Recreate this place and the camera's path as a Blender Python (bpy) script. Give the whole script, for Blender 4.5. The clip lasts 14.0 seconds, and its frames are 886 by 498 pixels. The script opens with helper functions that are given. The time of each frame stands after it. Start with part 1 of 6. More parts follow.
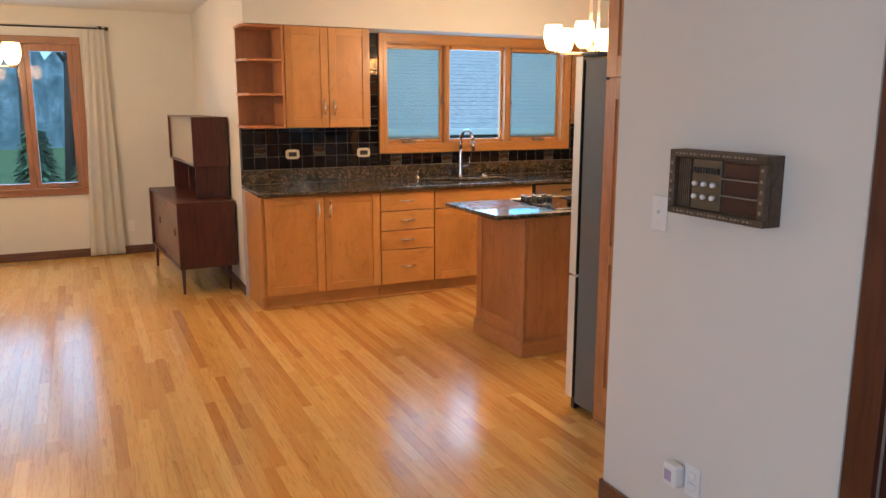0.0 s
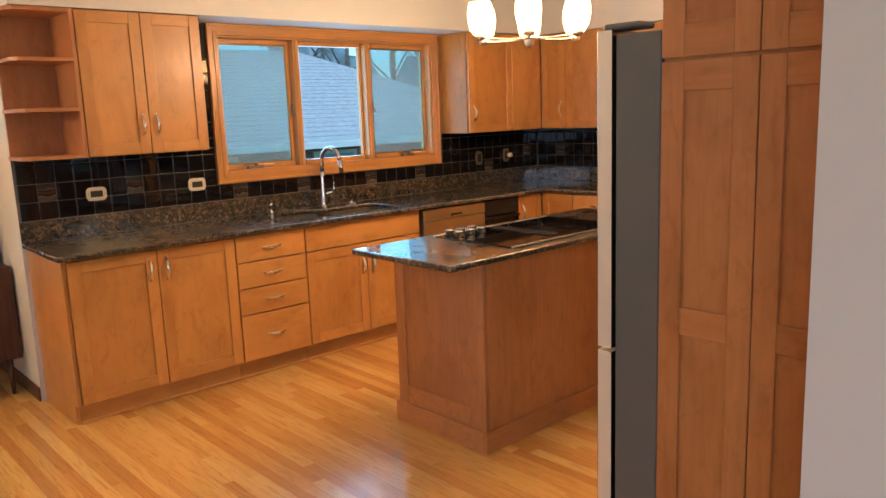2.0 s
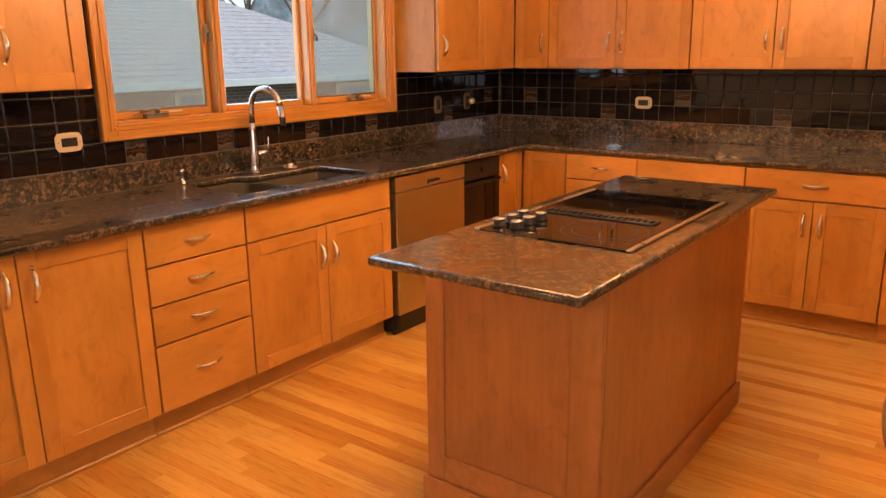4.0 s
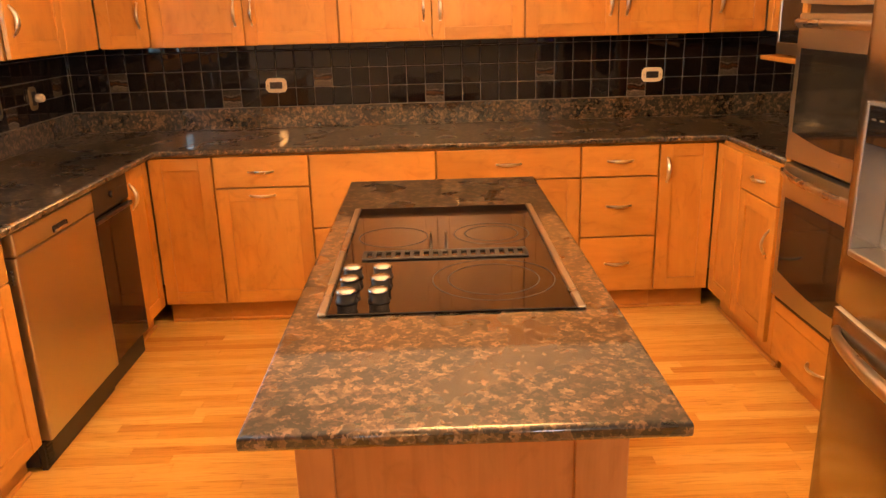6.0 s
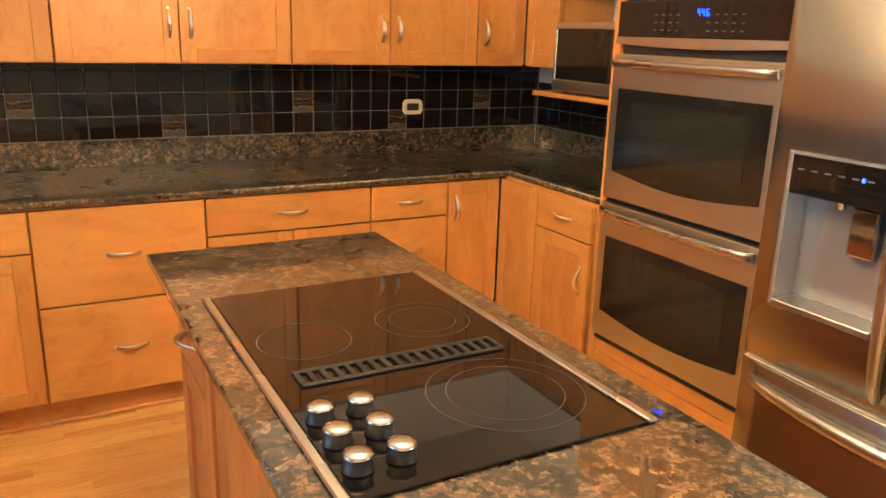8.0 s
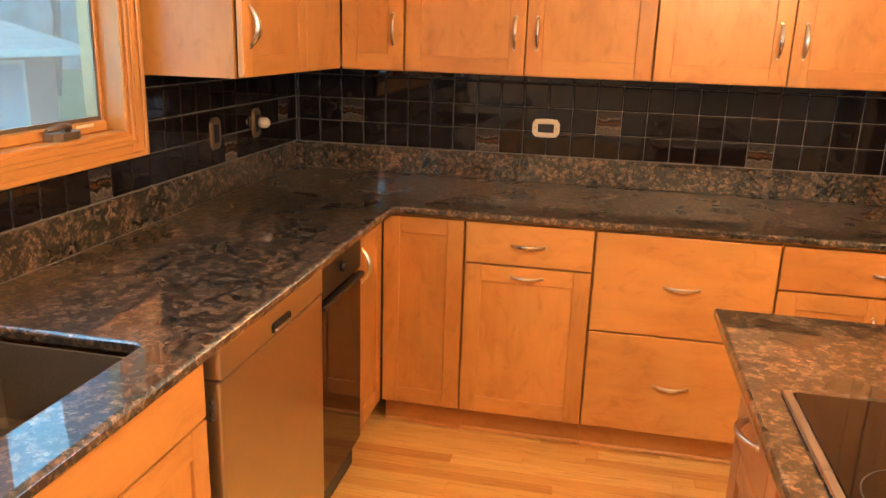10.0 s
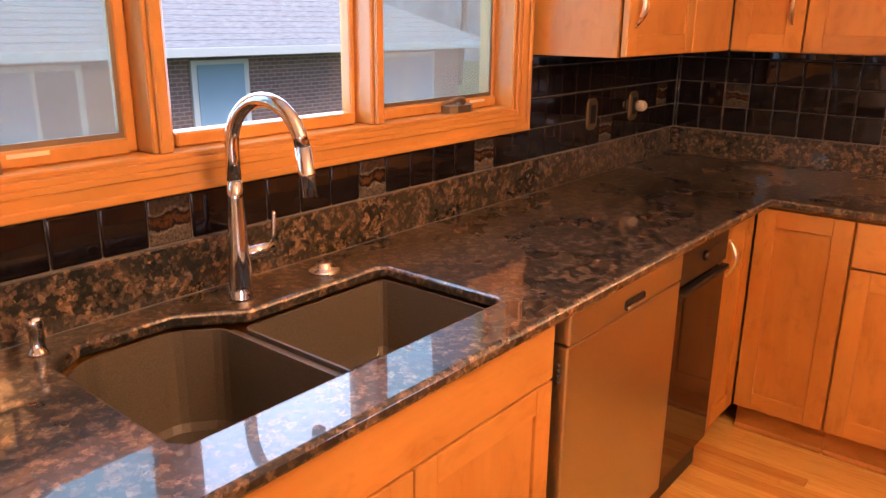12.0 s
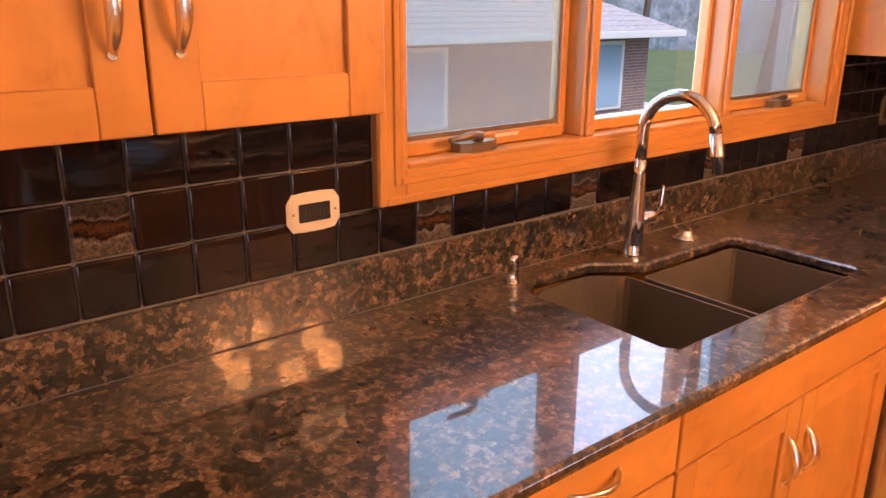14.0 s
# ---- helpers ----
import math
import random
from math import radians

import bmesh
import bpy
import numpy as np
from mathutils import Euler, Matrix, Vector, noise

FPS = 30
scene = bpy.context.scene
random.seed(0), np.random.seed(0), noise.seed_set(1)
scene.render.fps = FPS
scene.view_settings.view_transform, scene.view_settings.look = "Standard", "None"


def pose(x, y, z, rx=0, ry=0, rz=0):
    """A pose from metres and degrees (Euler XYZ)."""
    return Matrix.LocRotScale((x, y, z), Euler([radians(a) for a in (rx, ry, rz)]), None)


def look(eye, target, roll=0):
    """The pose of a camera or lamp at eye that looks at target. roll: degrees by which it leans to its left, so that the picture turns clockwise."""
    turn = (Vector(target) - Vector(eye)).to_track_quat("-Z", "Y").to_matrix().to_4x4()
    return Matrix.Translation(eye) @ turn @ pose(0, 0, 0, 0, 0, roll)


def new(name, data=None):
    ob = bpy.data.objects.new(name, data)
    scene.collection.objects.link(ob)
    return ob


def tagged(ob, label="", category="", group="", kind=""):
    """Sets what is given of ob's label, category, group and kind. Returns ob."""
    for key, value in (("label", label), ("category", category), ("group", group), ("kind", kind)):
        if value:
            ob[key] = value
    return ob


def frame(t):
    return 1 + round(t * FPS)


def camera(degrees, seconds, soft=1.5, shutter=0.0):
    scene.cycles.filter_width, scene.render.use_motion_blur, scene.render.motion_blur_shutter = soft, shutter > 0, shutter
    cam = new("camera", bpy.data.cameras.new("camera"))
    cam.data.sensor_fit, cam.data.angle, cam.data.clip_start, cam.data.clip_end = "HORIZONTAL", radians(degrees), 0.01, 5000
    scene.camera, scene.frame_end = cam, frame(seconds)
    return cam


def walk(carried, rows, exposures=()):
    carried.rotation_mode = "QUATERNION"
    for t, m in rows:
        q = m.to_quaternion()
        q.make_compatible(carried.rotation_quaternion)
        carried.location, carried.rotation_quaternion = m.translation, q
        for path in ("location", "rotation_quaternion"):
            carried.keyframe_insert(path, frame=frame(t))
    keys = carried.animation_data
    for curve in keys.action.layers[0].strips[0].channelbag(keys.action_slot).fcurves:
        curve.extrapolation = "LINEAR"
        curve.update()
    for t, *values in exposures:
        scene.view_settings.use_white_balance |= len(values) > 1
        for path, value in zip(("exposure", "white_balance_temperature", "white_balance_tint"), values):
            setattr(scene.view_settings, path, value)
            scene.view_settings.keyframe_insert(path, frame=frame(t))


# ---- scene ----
cam = camera(59.9, 14.0)
PATH = [
    (0, (0.1, 0.215, 1.569), (0.94, 1.992, 1.196), 0.1),
    (0.5, (0.092, 0.638, 1.541), (1.026, 2.368, 1.175), -1.2),
    (1, (0.077, 1.035, 1.544), (1.119, 2.701, 1.174), -1.0),
    (1.5, (0.066, 1.452, 1.557), (1.312, 2.975, 1.201), -0.7),
    (2, (0.179, 1.839, 1.549), (1.501, 3.298, 1.198), -2.1),
    (2.2, (0.244, 1.983, 1.572), (1.563, 3.444, 1.219), -2.1),
    (4.3, (0.75, 3.553, 1.497), (2.379, 4.581, 0.958), -0.4),
    (4.5, (0.8, 3.689, 1.504), (2.489, 4.609, 0.954), -0.5),
    (5, (0.979, 3.997, 1.473), (2.758, 4.713, 0.907), -1.8),
    (5.5, (1.138, 4.256, 1.485), (2.997, 4.717, 0.908), -2.1),
    (6, (1.274, 4.526, 1.52), (3.184, 4.504, 0.928), -1.6),
    (6.5, (1.44, 4.666, 1.513), (3.319, 4.298, 0.935), -1.6),
    (7, (1.664, 4.763, 1.523), (3.471, 4.105, 0.972), 0.0),
    (7.5, (1.812, 4.922, 1.516), (3.515, 4.027, 0.969), 1.7),
    (8, (1.924, 5.091, 1.532), (3.615, 4.17, 0.99), 1.7),
    (8.5, (2.018, 5.147, 1.533), (3.842, 4.496, 1.033), 1.1),
    (9, (2.133, 5.099, 1.534), (4.074, 4.947, 1.074), 0.3),
    (9.2, (2.173, 5.089, 1.533), (4.12, 5.113, 1.077), 0.6),
    (11.3, (2.369, 5.207, 1.477), (4.117, 5.957, 0.858), 1.5),
    (11.5, (2.347, 5.17, 1.472), (4.043, 6.041, 0.869), 1.4),
    (12, (2.283, 5.116, 1.482), (3.771, 6.324, 0.909), 0.6),
    (12.5, (2.166, 5.148, 1.494), (3.416, 6.598, 0.914), 0.8),
    (13, (1.938, 5.246, 1.494), (3.065, 6.792, 0.911), 1.1),
    (13.5, (1.762, 5.288, 1.526), (2.876, 6.84, 0.934), 1.9),
    (14, (1.61, 5.223, 1.535), (2.805, 6.708, 0.929), 0.3),
]
EXPOSURES = [(0, 0.95, 5000, 6), (1.5, 0.95, 4950, 4), (2.2, 1.0, 5200, 8), (4.3, 1.15, 7500, 32), (5.0, 1.25, 8200, 38), (5.5, 1.3, 8500, 43), (6.4, 1.75, 5700, 5), (7.2, 1.65, 5100, -1), (9.2, 1.8, 5050, -1), (11.3, 1.45, 6900, 44), (12.5, 1.48, 6500, 40), (14, 1.46, 6900, 48)]
walk(cam, [(t, look(eye, target, roll)) for t, eye, target, roll in PATH], EXPOSURES)

# strengths of the light
SKY, DAY_K, DAY_D, DAY_L = 0.15, 9.0, 11.0, 34.0
LAMP_K, LAMP_D, SHADE = 5.6, 3.0, 4.2


# ---- world, sun and daylight ----
world = bpy.data.worlds.new("overcast_sky")
scene.world = world
world.use_nodes = True
wt = world.node_tree
sky = wt.nodes.new("ShaderNodeTexSky")
sky.sky_type, sky.sun_disc = "NISHITA", False
sky.sun_elevation, sky.sun_rotation = radians(58), radians(200)
sky.air_density, sky.dust_density, sky.ozone_density = 1.0, 2.0, 1.0
wt.links.new(sky.outputs["Color"], wt.nodes["Background"].inputs["Color"])
wt.nodes["Background"].inputs["Strength"].default_value = SKY

sun_data = bpy.data.lights.new("sun", "SUN")
sun_data.energy, sun_data.angle, sun_data.color = 1.4, radians(20), (1.0, 0.98, 0.95)
sun = new("sun", sun_data)
sun.matrix_world = look((0, 0, 20), (1.81, 4.98, 11.52))


def window_light(name, place, target, sx, sy, watts, color):
    data = bpy.data.lights.new(name, "AREA")
    data.shape, data.size, data.size_y, data.energy, data.color = "RECTANGLE", sx, sy, watts, color
    ob = new(name, data)
    ob.matrix_world = look(place, target)
    return ob


window_light("daylight_kitchen", (3.43, 6.80, 1.64), (3.43, 0, 1.2), 1.75, 0.8, DAY_K, (0.72, 0.86, 1.0))
window_light("daylight_dining", (-0.9, 9.12, 1.42), (-0.9, 0, 1.0), 2.1, 1.4, DAY_D, (0.72, 0.86, 1.0))
window_light("daylight_living", (-2.95, -0.6, 1.5), (3, 0.4, 1.1), 2.2, 1.4, DAY_L, (0.88, 0.91, 1.0))


# ---- materials ----
def mat(name, color, rough=0.5, metal=0.0, **kw):
    m = bpy.data.materials.new(name)
    m.use_nodes = True
    b = m.node_tree.nodes["Principled BSDF"]
    b.inputs["Base Color"].default_value = (*color, 1)
    b.inputs["Roughness"].default_value = rough
    b.inputs["Metallic"].default_value = metal
    for k, v in kw.items():
        b.inputs[k.replace("_", " ")].default_value = v
    return m


def nodes_of(m):
    return m.node_tree.nodes, m.node_tree.links, m.node_tree.nodes["Principled BSDF"]


def coords(m, scale=(1, 1, 1), jitter=True, source="Object"):
    """Object coordinates, shifted at random from object to object."""
    n, l, b = nodes_of(m)
    tc = n.new("ShaderNodeTexCoord")
    mp = n.new("ShaderNodeMapping")
    mp.inputs["Scale"].default_value = scale
    if jitter:
        info = n.new("ShaderNodeObjectInfo")
        mul = n.new("ShaderNodeMath")
        mul.operation, mul.inputs[1].default_value = "MULTIPLY", 37.0
        l.new(info.outputs["Random"], mul.inputs[0])
        add = n.new("ShaderNodeVectorMath")
        l.new(tc.outputs[source], add.inputs[0])
        l.new(mul.outputs[0], add.inputs[1])
        l.new(add.outputs[0], mp.inputs["Vector"])
    else:
        l.new(tc.outputs[source], mp.inputs["Vector"])
    return mp.outputs["Vector"]


def tex(m, vec, scale, detail=4, rough=0.55, distort=0.0):
    n, l, b = nodes_of(m)
    t = n.new("ShaderNodeTexNoise")
    t.inputs["Scale"].default_value, t.inputs["Detail"].default_value = scale, detail
    t.inputs["Roughness"].default_value, t.inputs["Distortion"].default_value = rough, distort
    l.new(vec, t.inputs["Vector"])
    return t.outputs["Fac"]


def ramp(m, fac, stops):
    n, l, b = nodes_of(m)
    r = n.new("ShaderNodeValToRGB")
    while len(r.color_ramp.elements) < len(stops):
        r.color_ramp.elements.new(0.5)
    for e, (p, c) in zip(r.color_ramp.elements, stops):
        e.position, e.color = p, (*c, 1)
    l.new(fac, r.inputs["Fac"])
    return r.outputs["Color"]


def mix(m, fac, a, b2, mode="MIX"):
    n, l, b = nodes_of(m)
    x = n.new("ShaderNodeMix")
    x.data_type, x.blend_type = "RGBA", mode
    for sock, v in ((x.inputs[0], fac), (x.inputs[6], a), (x.inputs[7], b2)):
        if isinstance(v, (int, float)):
            sock.default_value = v
        elif isinstance(v, tuple):
            sock.default_value = (*v, 1)
        else:
            l.new(v, sock)
    return x.outputs[2]


def bump(m, height, strength=0.2, distance=0.002):
    n, l, b = nodes_of(m)
    bp = n.new("ShaderNodeBump")
    bp.inputs["Strength"].default_value, bp.inputs["Distance"].default_value = strength, distance
    l.new(height, bp.inputs["Height"])
    l.new(bp.outputs["Normal"], b.inputs["Normal"])


def spread(m, fac, lo, hi, socket="Roughness"):
    n, l, b = nodes_of(m)
    r = n.new("ShaderNodeMapRange")
    r.inputs["To Min"].default_value, r.inputs["To Max"].default_value = lo, hi
    l.new(fac, r.inputs["Value"])
    l.new(r.outputs[0], b.inputs[socket])


def wood(name, light, dark, grain_axis, rough=0.34, coat=0.2, blotch=0.8):
    """Stained timber: fine grain along one local axis, slow blotches across it."""
    m = mat(name, light, rough, Coat_Weight=coat, Coat_Roughness=0.22)
    n, l, b = nodes_of(m)
    s = [9, 9, 9]
    s[grain_axis] = 0.7
    fine = tex(m, coords(m, tuple(s)), 5.0, 6, 0.6, 0.4)
    slow = tex(m, coords(m, tuple(1.0 if i != grain_axis else 0.45 for i in range(3))), 5.5, 3, 0.5, 0.6)
    col = ramp(m, fine, [(0.28, dark), (0.55, light), (0.8, tuple(min(1, c * 1.06) for c in light))])
    patch = ramp(m, slow, [(0.30, (0.80, 0.74, 0.66)), (0.52, (1, 1, 1)), (0.76, (1.10, 1.06, 1.0))])
    col = mix(m, blotch, col, mix(m, 1.0, col, patch, "MULTIPLY"))
    figure = tex(m, coords(m, tuple(1.0 if i != grain_axis else 0.55 for i in range(3))), 17, 3, 0.6, 0.9)
    col = mix(m, blotch, col, mix(m, 1.0, col, ramp(m, figure, [(0.30, (0.82, 0.79, 0.72)), (0.46, (1, 1, 1)), (0.72, (1.05, 1.05, 1.04))]), "MULTIPLY"))
    info = n.new("ShaderNodeObjectInfo")
    tint = ramp(m, info.outputs["Random"], [(0.0, (0.84, 0.78, 0.72)), (0.5, (1, 1, 1)), (1.0, (1.06, 1.05, 1.04))])
    col = mix(m, 0.8, col, tint, "MULTIPLY")
    l.new(col, b.inputs["Base Color"])
    bump(m, fine, 0.06, 0.001)
    spread(m, slow, rough - 0.05, rough + 0.10)
    return m


MAPLE, MAPLE_D = (0.53, 0.250, 0.052), (0.503, 0.231, 0.047)
maple_v = wood("maple_upright_grain", MAPLE, MAPLE_D, 2)
maple_h = wood("maple_level_grain", MAPLE, MAPLE_D, 0)
# darker, redder maple; on the open shelves it stands in for shade
red_maple_v = wood("red_maple_upright_grain", (0.47, 0.200, 0.060), (0.41, 0.166, 0.048), 2)
red_maple_h = wood("red_maple_level_grain", (0.47, 0.200, 0.060), (0.41, 0.166, 0.048), 0)
trim_pine = wood("window_pine", (0.60, 0.285, 0.064), (0.575, 0.268, 0.060), 0, 0.3, 0.3, 0.4)
trim_pine_v = wood("window_pine_upright", (0.60, 0.285, 0.064), (0.575, 0.268, 0.060), 2, 0.3, 0.3, 0.4)
rosewood = wood("rosewood", (0.080, 0.020, 0.009), (0.032, 0.009, 0.005), 1, 0.36, 0.12, 0.7)
rosewood_end = wood("rosewood_upright", (0.085, 0.021, 0.010), (0.034, 0.009, 0.005), 2, 0.36, 0.12, 0.7)
oak_frame = wood("oak_window_frame", (0.33, 0.150, 0.060), (0.24, 0.100, 0.040), 0, 0.36, 0.2, 0.5)
oak_frame_v = wood("oak_window_frame_upright", (0.33, 0.150, 0.060), (0.24, 0.100, 0.040), 2, 0.36, 0.2, 0.5)
brown_trim = wood("brown_trim", (0.14, 0.062, 0.030), (0.08, 0.032, 0.016), 0, 0.4, 0.15)
brown_trim_v = wood("brown_trim_upright", (0.14, 0.062, 0.030), (0.08, 0.032, 0.016), 2, 0.4, 0.15)
dark_door_wood = wood("dark_door_wood", (0.09, 0.028, 0.014), (0.045, 0.014, 0.008), 2, 0.35, 0.2)


def plaster(name, color, rough=0.7):
    m = mat(name, color, rough)
    n, l, b = nodes_of(m)
    v = coords(m, jitter=False)
    fine = tex(m, v, 160, 3)
    slow = tex(m, v, 1.3, 4)
    col = ramp(m, slow, [(0.3, tuple(c * 0.94 for c in color)), (0.7, color)])
    l.new(col, b.inputs["Base Color"])
    bump(m, fine, 0.12, 0.0015)
    return m


wall_paint = plaster("wall_paint", (0.71, 0.685, 0.635))
ceiling_paint = plaster("ceiling_paint", (0.82, 0.80, 0.76), 0.8)
floor_under = mat("joint_dark", (0.20, 0.09, 0.035), 0.6)


def oak(name, per_island):
    m = mat(name, (0.5, 0.25, 0.09), 0.24, Coat_Weight=0.35, Coat_Roughness=0.16)
    n, l, b = nodes_of(m)
    if per_island:
        rnd = n.new("ShaderNodeNewGeometry").outputs["Random Per Island"]
    else:
        rnd = n.new("ShaderNodeObjectInfo").outputs["Random"]
    tc = n.new("ShaderNodeNewGeometry")
    mp = n.new("ShaderNodeMapping")
    mp.inputs["Scale"].default_value = (20, 1.0, 10)
    sh = n.new("ShaderNodeVectorMath")
    mu = n.new("ShaderNodeMath")
    mu.operation, mu.inputs[1].default_value = "MULTIPLY", 53.0
    l.new(rnd, mu.inputs[0])
    l.new(tc.outputs["Position"], sh.inputs[0])
    l.new(mu.outputs[0], sh.inputs[1])
    l.new(sh.outputs[0], mp.inputs["Vector"])
    fine = tex(m, mp.outputs["Vector"], 4.5, 6, 0.65, 1.2)
    base = ramp(m, rnd, [(0.0, (0.55, 0.270, 0.060)), (0.12, (0.66, 0.365, 0.084)), (0.5, (0.73, 0.43, 0.104)), (0.82, (0.80, 0.505, 0.145)), (1.0, (0.60, 0.305, 0.068))])
    grain = ramp(m, fine, [(0.30, (0.63, 0.53, 0.43)), (0.5, (1, 1, 1)), (0.75, (1.03, 0.99, 0.94))])
    l.new(mix(m, 0.85, base, grain, "MULTIPLY"), b.inputs["Base Color"])
    bump(m, fine, 0.09, 0.001)
    wear = tex(m, tc.outputs["Position"], 2.2, 4)
    spread(m, wear, 0.17, 0.26)
    return m


oak_part = oak("oak_strip", False)
oak_rest = oak("oak_strip_rest", True)


def granite():
    """Dark polished stone with tan and pinkish-brown crystals a thumb's breadth across."""
    m = mat("brown_granite", (0.05, 0.03, 0.02), 0.3, IOR=1.45, Coat_Weight=1.0, Coat_Roughness=0.015, Coat_IOR=1.68)
    n, l, b = nodes_of(m)
    geo = n.new("ShaderNodeNewGeometry").outputs["Position"]
    wob = n.new("ShaderNodeTexNoise")
    wob.inputs["Scale"].default_value, wob.inputs["Detail"].default_value = 110, 5
    l.new(geo, wob.inputs["Vector"])
    off = n.new("ShaderNodeVectorMath")
    off.operation = "MULTIPLY_ADD"
    off.inputs[1].default_value = (0.017, 0.017, 0.017)
    l.new(wob.outputs["Color"], off.inputs[0])
    l.new(geo, off.inputs[2])

    def cells(scale, channel):
        vo = n.new("ShaderNodeTexVoronoi")
        vo.inputs["Scale"].default_value = scale
        l.new(off.outputs[0], vo.inputs["Vector"])
        sep = n.new("ShaderNodeSeparateColor")
        l.new(vo.outputs["Color"], sep.inputs[0])
        return sep.outputs[channel]
    big, small = cells(60, 0), cells(135, 1)
    matrix = ramp(m, small, [(0.0, (0.008, 0.010, 0.008)), (0.5, (0.018, 0.020, 0.015)), (0.74, (0.036, 0.031, 0.021)), (0.90, (0.080, 0.058, 0.037)), (1.0, (0.125, 0.088, 0.056))])
    crystal = ramp(m, small, [(0.0, (0.038, 0.029, 0.019)), (0.35, (0.098, 0.064, 0.036)), (0.75, (0.175, 0.112, 0.064)), (1.0, (0.27, 0.182, 0.112))])
    pick = n.new("ShaderNodeMapRange")
    pick.inputs["From Min"].default_value, pick.inputs["From Max"].default_value = 0.56, 0.70
    l.new(big, pick.inputs["Value"])
    col = mix(m, pick.outputs[0], matrix, crystal)
    speck = tex(m, geo, 420, 3, 0.7)
    col = mix(m, 0.6, col, ramp(m, speck, [(0.34, (0.5, 0.5, 0.5)), (0.55, (1, 1, 1)), (0.72, (1.3, 1.25, 1.2))]), "MULTIPLY")
    cloud = tex(m, geo, 7, 3)
    col = mix(m, 0.5, col, ramp(m, cloud, [(0.35, (0.65, 0.65, 0.65)), (0.6, (1.1, 1.1, 1.1))]), "MULTIPLY")
    l.new(col, b.inputs["Base Color"])
    spread(m, cloud, 0.24, 0.32)
    return m


granite_m = granite()
grout = mat("grey_grout", (0.15, 0.14, 0.12), 0.55)


def glaze():
    m = mat("black_glazed_tile", (0.006, 0.005, 0.005), 0.04)
    n, l, b = nodes_of(m)
    v = coords(m)
    bump(m, tex(m, v, 10, 1), 0.10, 0.004)
    l.new(ramp(m, tex(m, v, 40, 4), [(0.3, (0.004, 0.0035, 0.004)), (0.7, (0.011, 0.008, 0.008))]), b.inputs["Base Color"])
    return m


def picture_tile():
    """Grey-brown tile with a dark wavy band across it."""
    m = mat("picture_tile", (0.2, 0.17, 0.14), 0.12)
    n, l, b = nodes_of(m)
    v = coords(m, jitter=False)
    j = coords(m)
    sep = n.new("ShaderNodeSeparateXYZ")
    l.new(v, sep.inputs[0])
    nz = tex(m, j, 26, 4)
    ma = n.new("ShaderNodeMath")
    ma.operation, ma.inputs[1].default_value = "MULTIPLY_ADD", 0.05
    l.new(nz, ma.inputs[0])
    l.new(sep.outputs[2], ma.inputs[2])
    mr = n.new("ShaderNodeMapRange")
    mr.inputs["From Min"].default_value, mr.inputs["From Max"].default_value = -0.03, 0.08
    l.new(ma.outputs[0], mr.inputs["Value"])
    col = ramp(m, mr.outputs[0], [(0.0, (0.15, 0.125, 0.095)), (0.28, (0.14, 0.115, 0.085)), (0.33, (0.26, 0.22, 0.17)), (0.38, (0.016, 0.010, 0.008)), (0.50, (0.12, 0.050, 0.020)), (0.61, (0.014, 0.010, 0.008)), (0.66, (0.20, 0.17, 0.14)), (0.71, (0.060, 0.048, 0.040)), (1.0, (0.05, 0.042, 0.036))])
    sp = ramp(m, tex(m, j, 170, 4, 0.7), [(0.38, (0.2, 0.2, 0.2)), (0.6, (0.8, 0.8, 0.8))])
    l.new(mix(m, 0.9, col, sp, "MULTIPLY"), b.inputs["Base Color"])
    return m


tile_m, accent_m = glaze(), picture_tile()


def brushed(name, color, rough, axis):
    m = mat(name, color, rough, 1.0)
    n, l, b = nodes_of(m)
    s = [260, 260, 260]
    s[axis] = 3
    t = tex(m, coords(m, tuple(s)), 1.0, 3)
    bump(m, t, 0.05, 0.0006)
    slow = tex(m, coords(m), 3.0, 3)
    spread(m, slow, rough - 0.05, rough + 0.09)
    return m


steel_v = brushed("stainless_steel", (0.56, 0.545, 0.46), 0.31, 0)
fridge_steel = brushed("fridge_steel", (0.35, 0.34, 0.31), 0.21, 0)
steel_bright = brushed("bright_steel", (0.58, 0.565, 0.53), 0.27, 2)
nickel = brushed("brushed_nickel", (0.78, 0.72, 0.62), 0.26, 2)
chrome = mat("polished_chrome", (0.72, 0.71, 0.70), 0.07, 1.0)
brass_dull = mat("dull_brass", (0.36, 0.27, 0.15), 0.35, 0.9)
bronze = mat("dark_bronze", (0.27, 0.215, 0.145), 0.42, 0.8)
# silver door edges, their colour raised to cream for the lamplight on them
lit_door_side = mat("lit_silver_door_side", (0.76, 0.71, 0.60), 0.38, 0.25)
black_glass = mat("black_glass", (0.006, 0.005, 0.005), 0.035)
oven_glass = mat("oven_glass", (0.010, 0.009, 0.008), 0.06)
black_plastic = mat("black_plastic", (0.012, 0.012, 0.012), 0.38)
grey_enamel = mat("grey_enamel", (0.115, 0.122, 0.118), 0.42)
ring_print = mat("ring_print", (0.045, 0.04, 0.036), 0.3)
legend_print = mat("legend_print", (0.055, 0.055, 0.055), 0.6)
cream_plate = mat("cream_plate", (0.72, 0.62, 0.44), 0.35)
white_plastic = mat("white_plastic", (0.78, 0.76, 0.74), 0.35)
silver_cavity = mat("silver_plastic", (0.40, 0.41, 0.43), 0.25, 0.8)
composite_sink = mat("composite_sink", (0.095, 0.08, 0.06), 0.42)
sn, sl, sb = nodes_of(composite_sink)
sl.new(ramp(composite_sink, tex(composite_sink, coords(composite_sink), 300, 3), [(0.3, (0.075, 0.064, 0.047)), (0.7, (0.115, 0.098, 0.073))]), sb.inputs["Base Color"])


